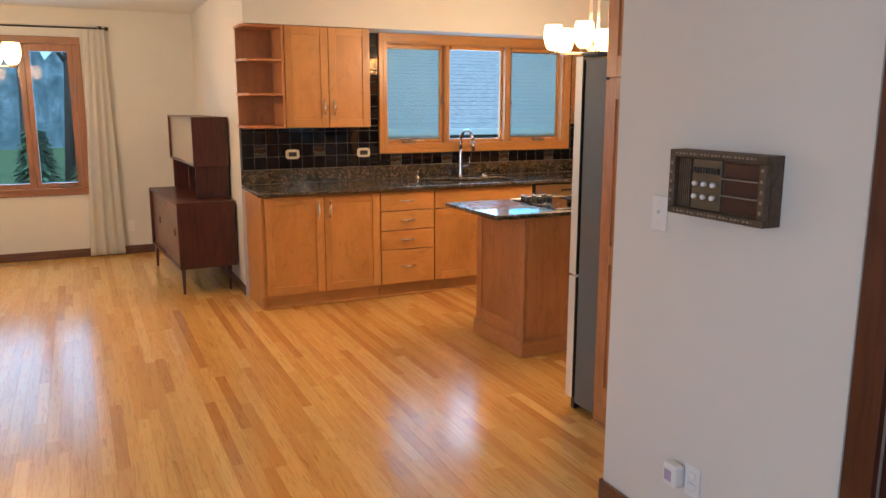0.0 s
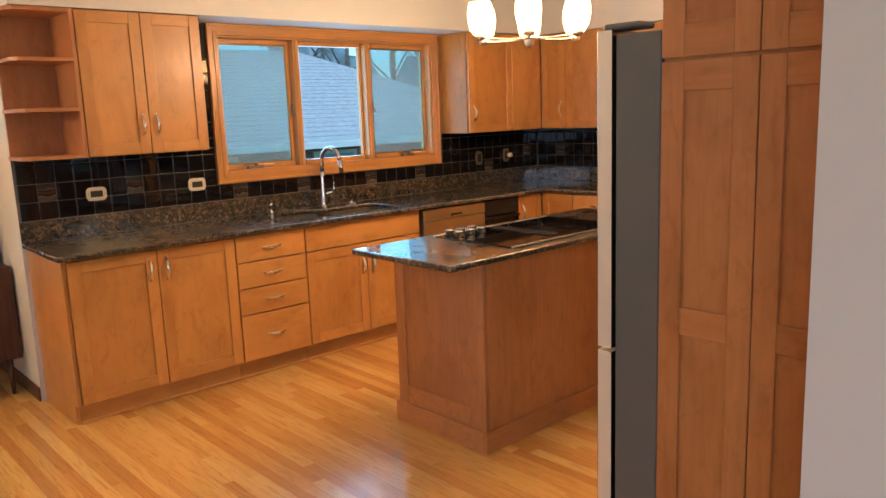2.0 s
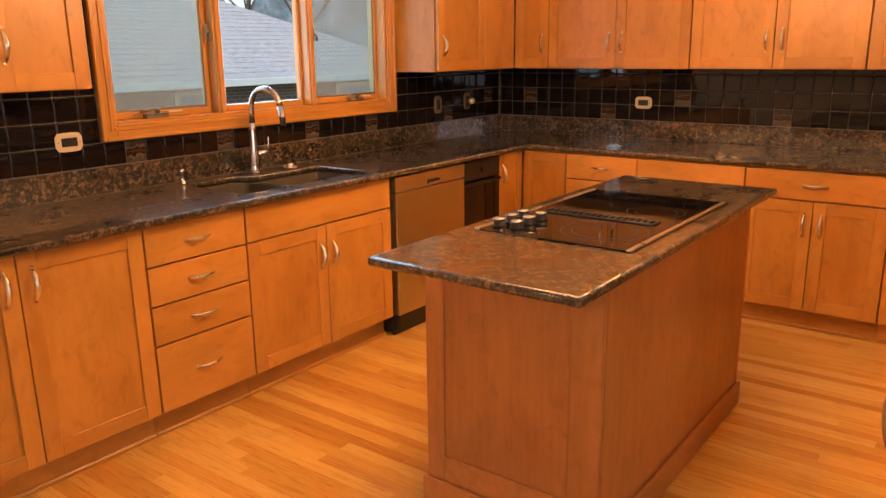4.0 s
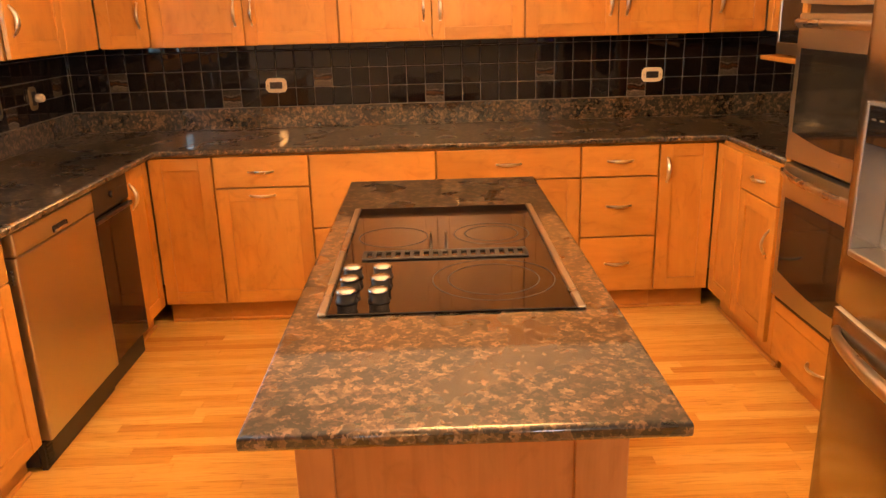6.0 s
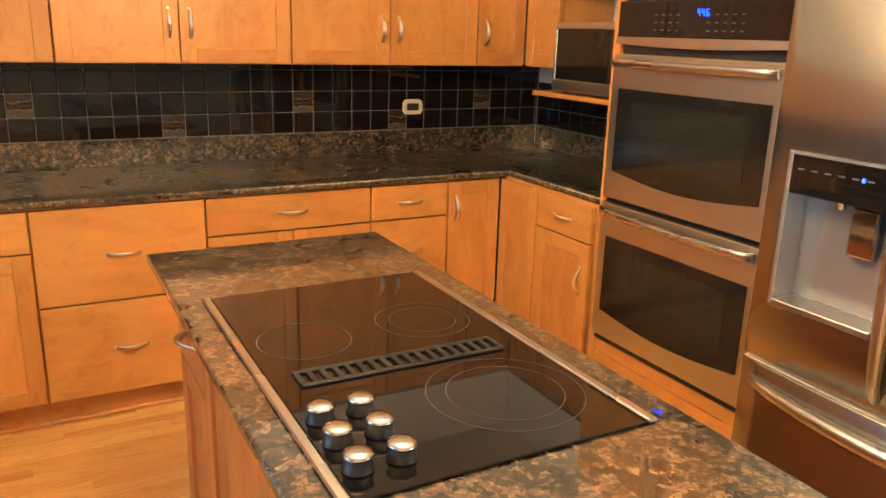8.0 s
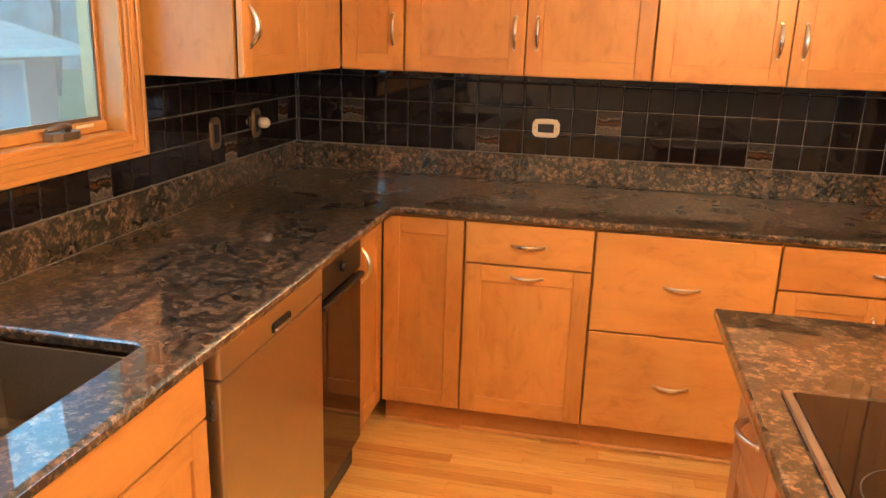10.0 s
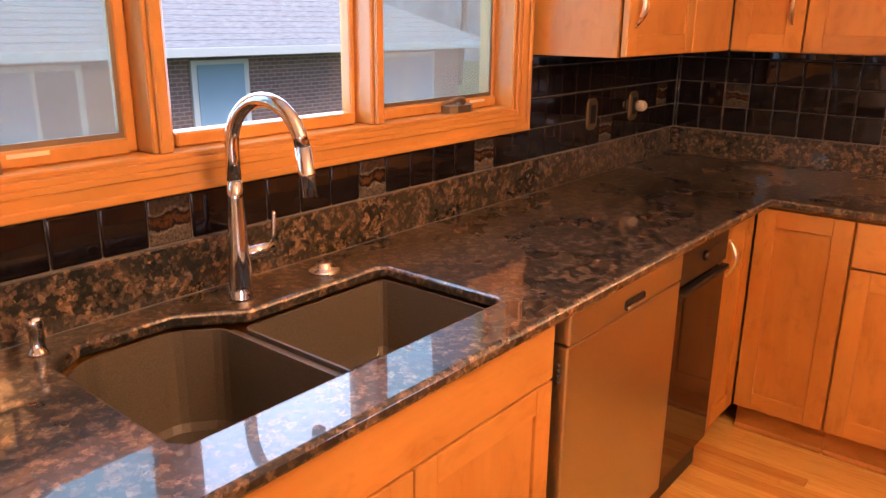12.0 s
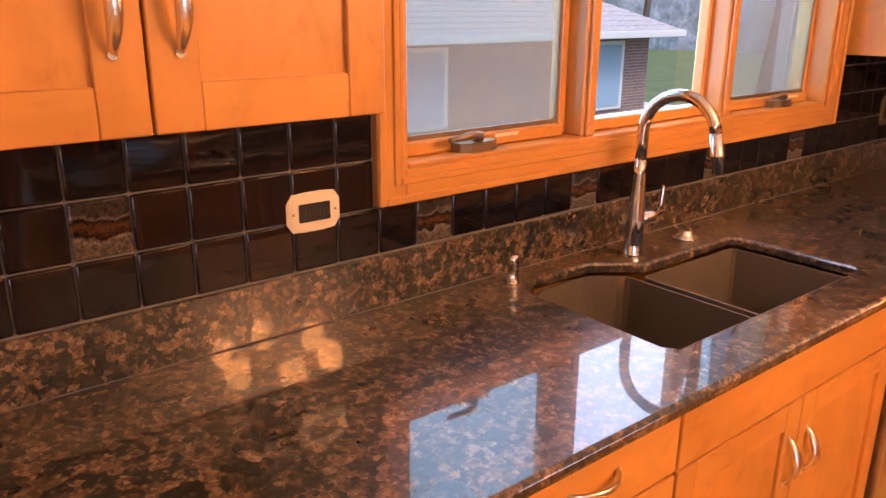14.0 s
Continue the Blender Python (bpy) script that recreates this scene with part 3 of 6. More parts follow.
# open end shelves beside the wall cabinet; the darker, redder maple paints in their shade
sh = thing("open_shelf_unit", 1.245, 6.18, ZU, "open maple end shelves with four boards, shade in their darker colour", "shelf unit")
simple("side_panel", lambda b: box(b, 0.312, 0.332, 0.0, 0.332, 0, HU, 0, 0.001), red_maple_v, sh)
simple("back_panel", lambda b: box(b, 0.032, 0.312, 0.322, 0.332, 0, HU), red_maple_v, sh)
for zz in (0.0, 0.247, 0.503, HU - 0.02):
    bm = bmesh.new()
    prism(bm, [(0.312, 0.0), (0.312, 0.322), (0.032, 0.322), (0.016, 0.30), (0.016, 0.05), (0.05, 0.0)], zz, zz + 0.019)
    part("shelf_board", bm, red_maple_h, sh)

# ---- worktop with undermount sink ----
ZT = 0.915
outline = [(1.266, 5.852), (4.945, 5.852), (4.945, 3.103), (4.247, 3.103), (4.247, 2.482), (5.627, 2.482), (5.627, 6.512), (1.276, 6.512)]
hole = [(2.80, 5.985), (3.535, 5.982), (3.552, 6.0), (3.555, 6.32), (3.54, 6.335), (3.165, 6.335), (3.05, 6.425), (2.86, 6.425), (2.79, 6.37), (2.783, 6.01)]


def slab_with_hole(outline, hole, top, thick, bev):
    bm = bmesh.new()
    edges = []
    for loop in (outline, hole):
        vs = [bm.verts.new((x, y, top)) for x, y in loop]
        edges += [bm.edges.new((vs[i], vs[(i + 1) % len(vs)])) for i in range(len(vs))] if vs else []
    fs = [g for g in bmesh.ops.triangle_fill(bm, use_beauty=True, edges=edges)["geom"] if isinstance(g, bmesh.types.BMFace)]
    if fs[0].normal.z < 0:
        bmesh.ops.reverse_faces(bm, faces=fs)
    ext = bmesh.ops.extrude_face_region(bm, geom=fs)["geom"]
    bmesh.ops.translate(bm, vec=(0, 0, -thick), verts=[g for g in ext if isinstance(g, bmesh.types.BMVert)])
    bmesh.ops.recalc_face_normals(bm, faces=bm.faces)
    rim = [e for e in bm.edges if len(e.link_faces) == 2 and abs(e.verts[0].co.z - e.verts[1].co.z) < 1e-5 and {round(abs(f.normal.z)) for f in e.link_faces} == {0, 1}]
    for f in bmesh.ops.bevel(bm, geom=rim, offset=bev, segments=3, affect="EDGES", profile=0.5)["faces"]:
        f.smooth = True
    return bm


counter = tagged(new("worktop", mesh_of("worktop", slab_with_hole(outline, hole, ZT, 0.030, 0.009), granite_m)), "polished dark brown granite worktop along three walls", "worktop")
for nm, a in (("splashback", (1.276, 5.6165, 6.5015, 6.5125)), ("splashback", (5.617, 5.628, 2.494, 6.5125)), ("splashback", (4.247, 5.6165, 2.482, 2.493))):
    bm = bmesh.new()
    box(bm, *a, 0.9155, 1.030, 0, 0.002)
    part(nm, bm, granite_m, counter, "low upstand of the same granite")

bm = bmesh.new()
sweep(bm, [(1.28, 6.5010, 0.9162), (5.61, 6.5010, 0.9162)], 0.0013, 6)
part("caulk_line", bm, grout, counter, "thin pale caulk line")
sink = thing("sink", 3.17, 6.2, 0.70, "double-bowl grey-brown composite undermount sink", "sink")


def bowl(outl, depth):
    """An open basin with rounded foot, hung below the worktop."""
    bm = bmesh.new()
    cx, cy = sum(p[0] for p in outl) / len(outl), sum(p[1] for p in outl) / len(outl)
    rings = []
    for k, z in ((1.0, 0.8845), (0.985, 0.80), (0.96, 0.885 - depth + 0.02), (0.90, 0.885 - depth)):
        rings.append([bm.verts.new((cx + (x - cx) * k - 3.17, cy + (y - cy) * k - 6.2, z - 0.70)) for x, y in outl])
    n = len(outl)
    for a, b in zip(rings, rings[1:]):
        for i in range(n):
            bm.faces.new((a[i], b[i], b[(i + 1) % n], a[(i + 1) % n])).smooth = False
    bm.faces.new(rings[-1])
    bmesh.ops.recalc_face_normals(bm, faces=bm.faces)
    bmesh.ops.reverse_faces(bm, faces=bm.faces)
    ed = [e for e in bm.edges if abs(e.verts[0].co.z - e.verts[1].co.z) > 0.01]
    bmesh.ops.bevel(bm, geom=ed, offset=0.02, segments=2, affect="EDGES", profile=0.5)
    bmesh.ops.solidify(bm, geom=bm.faces[:], thickness=-0.006)
    return bm


part("bowl", bowl([(2.787, 5.988), (3.118, 5.988), (3.118, 6.36), (3.04, 6.422), (2.87, 6.422), (2.79, 6.37)], 0.22), composite_sink, sink)
part("bowl", bowl([(3.142, 5.988), (3.549, 5.988), (3.549, 6.33), (3.142, 6.33)], 0.19), composite_sink, sink)
simple("divider", lambda b: box(b, -0.056, -0.024, -0.215, 0.16, 0.125, 0.175, 0, 0.006, 2), composite_sink, sink)
for dx, dz in ((-0.215, -0.034), (0.175, -0.004)):
    bm = bmesh.new()
    lathe(bm, [(0.045, 0.0), (0.045, 0.006), (0.03, 0.006), (0.02, 0.002)], dx, -0.03, 20)
    part("drain", bm, steel_bright, sink, "round steel drain", pose(0, 0, dz + 0.003))

fa = thing("faucet", 3.20, 6.405, ZT, "tall polished chrome gooseneck kitchen faucet", "faucet")
bm = bmesh.new()
lathe(bm, [(0.027, 0), (0.027, 0.004), (0.0255, 0.007), (0.0245, 0.04), (0.0225, 0.09), (0.0182, 0.17), (0.0162, 0.215), (0.0148, 0.250)], seg=24)
part("column", bm, chrome, fa)
bm = bmesh.new()
pts = [(0, 0, 0.243), (0, 0, 0.30)]
for i in range(15):
    a = math.pi * i / 14 * 0.94
    pts.append((0.02 * (1 - math.cos(a)) / 2, -0.096 * (1 - math.cos(a)), 0.318 + 0.100 * math.sin(a)))
sweep(bm, pts, 0.0145, 16)
part("spout", bm, chrome, fa)
bm = bmesh.new()
sweep(bm, [pts[-1], (0.0208, -0.1985, 0.288), (0.0210, -0.1995, 0.284), (0.0211, -0.1997, 0.283), (0.022, -0.2025, 0.245)], [0.0150, 0.0155, 0.0172, 0.0140, 0.0140], 16)
part("spray_head", bm, chrome, fa, "ribbed chrome pull-down spray head")
bm = bmesh.new()
sweep(bm, [(0.012, -0.004, 0.094), (0.045, -0.010, 0.096), (0.074, -0.015, 0.099)], [0.0155, 0.0155, 0.0150], 14)
sweep(bm, [(0.068, -0.015, 0.10), (0.078, -0.018, 0.125), (0.079, -0.02, 0.170), (0.078, -0.02, 0.176)], [0.0055, 0.005, 0.005, 0.003], 10)
part("lever", bm, chrome, fa)
sd = thing("soap_dispenser", 2.795, 6.435, ZT, "small chrome soap pump on the worktop", "soap dispenser")
bm = bmesh.new()
lathe(bm, [(0.017, 0), (0.017, 0.006), (0.013, 0.010), (0.0125, 0.046), (0.0145, 0.048), (0.0145, 0.066), (0.011, 0.071), (0.003, 0.072)], seg=16)
part("pump", bm, chrome, sd)
sp = thing("air_switch", 3.432, 6.405, ZT, "round brushed nickel cap beside the faucet", "air gap cap")
bm = bmesh.new()
lathe(bm, [(0.036, 0), (0.037, 0.004), (0.033, 0.007), (0.024, 0.010), (0.021, 0.013), (0.0195, 0.021), (0.016, 0.0235), (0.002, 0.024)], seg=24)
part("cap", bm, nickel, sp)

# ---- dishwasher and compactor ----
dw = thing("dishwasher", 3.657, YB, 0, "stainless steel dishwasher under the worktop", "dishwasher")
simple("body", lambda b: box(b, 0.005, 0.625, 0.03, 0.60, 0.02, 0.87), black_plastic, dw)
simple("door", lambda b: box(b, 0.015, 0.628, -0.022, 0.028, 0.118, 0.788, 0, 0.006, 2), steel_v, dw)
simple("control_strip", lambda b: box(b, 0.015, 0.628, -0.024, 0.028, 0.791, 0.872, 0, 0.006, 2), steel_v, dw)
simple("pocket_handle", lambda b: (box(b, 0.275, 0.385, -0.0262, -0.02, 0.800, 0.826, 0, 0.008, 2)), black_plastic, dw, "dark recessed pocket grip")
bm = bmesh.new()
box(bm, 0.283, 0.377, -0.034, -0.0265, 0.800, 0.811, 0, 0.003)
part("grip_lip", bm, steel_bright, dw)
bm = bmesh.new()
box(bm, 0.01, 0.62, 0.01, 0.03, 0.005, 0.112)
for i in range(7):
    box(bm, 0.02, 0.06, 0.004, 0.011, 0.02 + 0.012 * i, 0.026 + 0.012 * i)
part("kick_plate", bm, black_plastic, dw, "black kick plate")
for i in range(4):
    simple("vent_slot", lambda b: box(b, 0.004, 0.013, -0.004, 0.0, 0.742 - 0.014 * i, 0.748 - 0.014 * i), legend_print, dw)
tc = thing("trash_compactor", 4.292, YB, 0, "black glass-fronted trash compactor beside the dishwasher", "trash compactor")
simple("body", lambda b: box(b, 0.004, 0.384, 0.03, 0.60, 0.02, 0.87), black_plastic, tc)
simple("drawer_front", lambda b: box(b, 0.004, 0.384, -0.012, 0.028, 0.118, 0.735, 0, 0.004), black_glass, tc)
simple("control_panel", lambda b: box(b, 0.004, 0.384, -0.012, 0.028, 0.755, 0.872, 0, 0.004), black_plastic, tc)
simple("finger_rail", lambda b: box(b, 0.004, 0.384, -0.026, -0.002, 0.726, 0.745, 0, 0.004), black_plastic, tc)
simple("kick_plate", lambda b: box(b, 0.004, 0.384, 0.02, 0.03, 0.005, 0.112), black_plastic, tc)
bm = bmesh.new()
sweep(bm, [(0.19, -0.012, 0.815), (0.19, -0.026, 0.815)], [0.016, 0.014], 16)
part("knob", bm, black_plastic, tc)
bm = bmesh.new()
for i in range(4):
    box(bm, 0.25 + 0.026 * i, 0.266 + 0.026 * i, -0.0135, -0.011, 0.822, 0.827)
part("legend_marks", bm, legend_print, tc)

# ---- island ----
isl = thing("kitchen_island", 3.205, 4.485, 0, "reddish maple kitchen island with panelled ends", "island")
X0, X1, Y0, Y1 = -0.683, 0.685, -0.309, 0.311
simple("carcass", lambda b: box(b, X0 + 0.02, X1 - 0.02, Y0 + 0.02, Y1 - 0.02, 0.1, 0.884), red_maple_v, isl)
for nm, xa, xb in (("west_panel", X0, X0 + 0.0195), ("east_panel", X1 - 0.0195, X1)):
    bm = bmesh.new()
    s = -1 if xa < 0 else 1
    box(bm, xa, xb, Y0, Y0 + 0.10, 0.1, 0.884, 0, 0.002)
    part("stile", bm, red_maple_v, isl)
    bm = bmesh.new()
    box(bm, xa, xb, Y1 - 0.07, Y1, 0.1, 0.884, 0, 0.002)
    part("stile", bm, red_maple_v, isl)
    bm = bmesh.new()
    box(bm, xa + (0.007 if s < 0 else 0), xb - (0 if s < 0 else 0.007), Y0 + 0.1003, Y1 - 0.0703, 0.1, 0.884, 0)
    part("end_panel", bm, red_maple_v, isl)
    bm = bmesh.new()
    box(bm, xa + 0.0005, xb - 0.0005, Y0 + 0.1005, Y1 - 0.0705, 0.1, 0.195, 0, 0.0015)
    part("bottom_rail", bm, red_maple_h, isl)
bm = bmesh.new()
box(bm, X0 + 0.024, X1 - 0.024, Y0, Y0 + 0.0195, 0.1, 0.884, 0, 0.001)
part("back_panel", bm, red_maple_v, isl)
bm = bmesh.new()
for a in ((X0 - 0.014, X1 + 0.014, Y0 - 0.014, Y0 - 0.0005), (X0 - 0.014, X0 - 0.0005, Y0 - 0.0005, Y1 + 0.014), (X1 + 0.0005, X1 + 0.014, Y0 - 0.0005, Y1 + 0.014)):
    box(bm, *a, 0, 0.105, 0, 0.005, 2)
part("base_moulding", bm, red_maple_h, isl)
simple("toe_kick", lambda b: box(b, X0, X1, Y1 - 0.09, Y1 - 0.07, 0, 0.1), red_maple_h, isl)
x = X1 - 0.012
for wdt, drawer in ((0.30, True), (0.52, False), (0.52, False)):
    framed_door(isl, pose(x - 0.002, Y1 + 0.001, 0.12, 0, 0, 180), wdt - 0.004, 0.585 if drawer else 0.755, upright=red_maple_v, level=red_maple_h)
    if drawer:
        bm = bmesh.new()
        box(bm, 0, wdt - 0.004, 0, 0.020, 0, 0.160, 0, 0.003, 2)
        d = part("drawer_front", bm, red_maple_h, isl, "", pose(x - 0.002, Y1 + 0.001, 0.713, 0, 0, 180))
        put("handle", PULL, d, pose(wdt / 2 - 0.002, 0, 0.085), "curved brushed nickel pull")
    x -= wdt
it = slab_with_hole([(2.303, 4.14), (4.122, 4.14), (4.122, 4.835), (2.303, 4.835)], [], ZT, 0.030, 0.009)
part("island_top", it, granite_m, isl, "polished dark brown granite top", Matrix.Translation((-3.205, -4.485, 0)))

cap_metal = brushed("turned_cap", (0.52, 0.52, 0.50), 0.17, 0)
ck = thing("cooktop", 3.2175, 4.4935, ZT + 0.0005, "black glass downdraft electric cooktop in the island", "cooktop")
simple("glass", lambda b: box(b, -0.448, 0.448, -0.262, 0.262, 0, 0.0055, 0, 0.002), black_glass, ck)
for s in (-1, 1):
    simple("side_trim", lambda b: box(b, -0.449, 0.449, s * 0.2725 - 0.0095, s * 0.2725 + 0.0095, 0, 0.008, 0, 0.003), steel_bright, ck, "brushed steel side trim")
bm = bmesh.new()
gx0, gx1, gy0, gy1 = -0.094, -0.026, -0.206, 0.217
box(bm, gx0, gx0 + 0.012, gy0, gy1, 0.0058, 0.011, 0, 0.002)
box(bm, gx1 - 0.012, gx1, gy0, gy1, 0.0058, 0.011, 0, 0.002)
for i in range(18):
    yy = gy0 + (gy1 - gy0 - 0.010) * i / 17
    box(bm, gx0 + 0.012, gx1 - 0.012, yy, yy + 0.010, 0.0058, 0.0105, 0)
part("vent_grille", bm, black_plastic, ck, "black slotted downdraft grille")
for kx in (-0.215, -0.294, -0.376):
    for ky in (0.227, 0.157):
        bm = bmesh.new()
        lathe(bm, [(0.0245, 0), (0.0245, 0.003), (0.0215, 0.005), (0.0215, 0.022)], seg=20)
        me = mesh_of("knob", bm, black_plastic)
        kb = put("knob", me, ck, pose(kx, ky, 0.0058))
        bm = bmesh.new()
        lathe(bm, [(0.0228, 0.0220), (0.0234, 0.0236), (0.0230, 0.0262), (0.020, 0.0290), (0.011, 0.0312), (0.0015, 0.0316)], seg=20)
        part("knob_cap", bm, cap_metal, kb, "domed chrome cap")
for cx, cy, rr in ((-0.254, -0.103, (0.106, 0.142)), (0.125, -0.128, (0.074, 0.104)), (0.115, 0.145, (0.095,))):
    bm = bmesh.new()
    for r in rr:
        n = 48
        a = [[bm.verts.new((cx + q * math.cos(2 * math.pi * k / n), cy + q * math.sin(2 * math.pi * k / n), 0.0059)) for k in range(n)] for q in (r - 0.0012, r + 0.0012)]
        for k in range(n):
            bm.faces.new((a[0][k], a[1][k], a[1][(k + 1) % n], a[0][(k + 1) % n]))
    part("burner_ring", bm, ring_print, ck, "thin printed burner ring")


# ---- oven tower ----
tw = thing("oven_tower", 4.243, 3.13, 0, "tall honey maple cabinet holding a double oven", "cabinet", "", 180)
TWW = 0.963
for nm, m_, a in (("side_board", maple_v, (0, 0.04, 0, 0.645, 0.105, 2.148)),
                  ("side_board", maple_v, (TWW - 0.165, TWW, 0, 0.645, 0.105, 2.148)),
                  ("shelf_board", maple_h, (0.0405, TWW - 0.1655, 0.0, 0.6195, 1.675, 1.70)),
                  ("shelf_board", maple_h, (0.0405, TWW - 0.1655, 0.0, 0.6195, 0.30, 0.352)),
                  ("back_board", maple_v, (0.0405, TWW - 0.1655, 0.62, 0.645, 0.105, 2.148)),
                  ("toe_kick", maple_h, (0.0, TWW, 0.07, 0.09, 0.0, 0.1045))):
    simple(nm, lambda b: box(b, *a, 0, 0.001), m_, tw)
d = put("drawer_front", slab_mesh(0.755, 0.185), tw, pose(0.042, -0.001, 0.112))
put("handle", PULL, d, pose(0.37, 0, 0.10), "curved brushed nickel pull")
for i in range(2):
    d = framed_door(tw, pose(0.042 + 0.379 * i, -0.0205, 1.704), 0.376, 0.44)
    put("handle", PULL, d, pose(0.335 if i == 0 else 0.04, 0, 0.10, 0, 90, 0), "curved brushed nickel pull")

ov = thing("double_oven", 4.203, 3.128, 0.354, "stainless steel built-in double wall oven", "oven", "", 180)
OW = 0.756
simple("body", lambda b: box(b, 0.01, OW - 0.01, 0.005, 0.58, 0.0, 1.315), black_plastic, ov)


def bowed(bm, x0, x1, y, t, z0, z1, bow, mi=0, n=14):
    """A flat plate whose lower edge sags by bow at mid width."""
    top, low = [], []
    for i in range(n + 1):
        u = i / n
        x = x0 + (x1 - x0) * u
        top.append((x, z1))
        low.append((x, z0 - bow * math.sin(math.pi * u)))
    loop = top + low[::-1]
    f = [bm.verts.new((x, y, z)) for x, z in loop]
    k = [bm.verts.new((x, y + t, z)) for x, z in loop]
    fs = [bm.faces.new(f), bm.faces.new(k[::-1])] + [bm.faces.new((f[i], k[i], k[(i + 1) % len(f)], f[(i + 1) % len(f)])) for i in range(len(f))]
    for q in fs:
        q.material_index = mi
    bmesh.ops.recalc_face_normals(bm, faces=fs)


def oven_door(name, z0, z1, g0, g1):
    bm = bmesh.new()
    box(bm, 0.004, OW - 0.004, -0.030, 0.004, z0, z1, 0, 0.005, 2)
    d = part(name, bm, steel_v, ov)
    bm = bmesh.new()
    bowed(bm, 0.048, OW - 0.030, -0.0335, 0.003, g0, g1, 0.030)
    w = part("window", bm, oven_glass, d, "dark oven glass with curved lower edge")
    bm = bmesh.new()
    box(bm, 0.125, OW - 0.105, -0.0352, -0.0338, g0 + 0.045, g1 - 0.045, 0, 0.0005)
    part("inner_window", bm, mat("oven_inner_glass", (0.016, 0.015, 0.012), 0.06), w, "slightly lighter inner glass")
    bm = bmesh.new()
    pts = [(0.02 + (OW - 0.04) * i / 16, -0.036 - 0.036 * math.sin(math.pi * i / 16) ** 0.6, z1 - 0.034) for i in range(17)]
    sweep(bm, pts, 0.0185, 12, 0, 0.75)
    part("handle", bm, steel_bright, d, "bright steel bar handle")
    return d


oven_door("oven_door", 0.588, 1.122, 0.695, 1.0)
oven_door("oven_door", 0.030, 0.570, 0.140, 0.440)
simple("control_panel", lambda b: box(b, 0.004, OW - 0.004, -0.024, 0.004, 1.180, 1.305, 0, 0.005, 2), black_glass, ov, "black glass control panel")
simple("panel_lip", lambda b: (bowed(b, 0.004, OW - 0.004, -0.030, 0.03, 1.158, 1.182, 0.010)), steel_v, ov)
simple("lower_vent", lambda b: box(b, 0.004, OW - 0.004, -0.010, 0.004, 0.004, 0.022), black_plastic, ov)
bm = bmesh.new()
for row in range(3):
    for i in range(12):
        if not 4 <= i <= 6:
            xx = 0.19 + 0.034 * i
            box(bm, xx, xx + 0.013, -0.0252, -0.0238, 1.205 + 0.025 * row, 1.2085 + 0.025 * row)
tagged(part("legend_marks", bm, legend_print, ov), "", "", "", "stuff")
SEG = {"4": "fgbc", "6": "afgedc"}


def digit(bm, ch, x, z, s):
    w, h, t = 0.5 * s, s, 0.11 * s
    bars = {"a": (0, w, h - t, h), "b": (w - t, w, h / 2, h), "c": (w - t, w, 0, h / 2), "d": (0, w, 0, t), "e": (0, t, 0, h / 2), "f": (0, t, h / 2, h), "g": (0, w, h / 2 - t / 2, h / 2 + t / 2)}
    for c in SEG[ch]:
        a = bars[c]
        box(bm, x + a[0], x + a[1], -0.0256, -0.0242, z + a[2], z + a[3])


bm = bmesh.new()
for i, ch in enumerate("446"):
    digit(bm, ch, 0.385 + 0.018 * i, 1.252, 0.022)
part("clock_digits", bm, blue_digits, ov, "glowing blue clock digits")
simple("name_badge", lambda b: box(b, OW / 2 - 0.028, OW / 2 + 0.028, -0.0318, -0.0298, 0.622, 0.640, 0, 0.001), steel_bright, ov, "small plain badge")

# ---- microwave ----
mw = thing("microwave", 4.89, 2.925, 1.280, "countertop stainless microwave with a black glass door", "microwave", "", 180)
simple("case", lambda b: box(b, 0, 0.51, 0.012, 0.40, 0.008, 0.313, 0, 0.004), steel_v, mw)
bm = bmesh.new()
box(bm, 0.002, 0.508, -0.006, 0.0115, 0.010, 0.062, 0, 0.003)
box(bm, 0.002, 0.508, -0.006, 0.0115, 0.283, 0.311, 0, 0.003)
box(bm, 0.002, 0.022, -0.006, 0.0115, 0.062, 0.283, 0, 0.003)
part("door_frame", bm, steel_v, mw)
simple("door_glass", lambda b: box(b, 0.022, 0.385, -0.004, 0.0115, 0.062, 0.283, 0, 0.002), oven_glass, mw)
simple("key_panel", lambda b: box(b, 0.387, 0.507, -0.004, 0.0115, 0.062, 0.283, 0, 0.002), black_plastic, mw)
for fx in (0.04, 0.47):
    for fy in (0.05, 0.36):
        bm = bmesh.new()
        lathe(bm, [(0.012, 0), (0.012, 0.008)], fx, fy, 10)
        part("foot", bm, black_plastic, mw)

# ---- refrigerator ----
fr = thing("refrigerator", 3.252, 3.333, 0, "stainless french-door refrigerator with grey sides", "refrigerator", "", 180)
FW = 0.924
simple("cabinet_body", lambda b: (box(b, 0.010, FW - 0.010, -0.018, 0.150, 0.035, 1.775, 0, 0.004), box(b, 0.014, FW - 0.060, 0.148, 0.72, 0.039, 1.771)), grey_enamel, fr, "grey enamelled cabinet")
simple("toe_grille", lambda b: box(b, 0.01, FW - 0.01, -0.045, -0.019, 0.004, 0.055), black_plastic, fr)
simple("hinge_cover", lambda b: box(b, 0.02, 0.12, -0.075, 0.06, 1.792, 1.812, 0, 0.006), grey_enamel, fr)
simple("hinge_cover", lambda b: box(b, FW - 0.12, FW - 0.02, -0.075, 0.06, 1.792, 1.812, 0, 0.006), grey_enamel, fr)


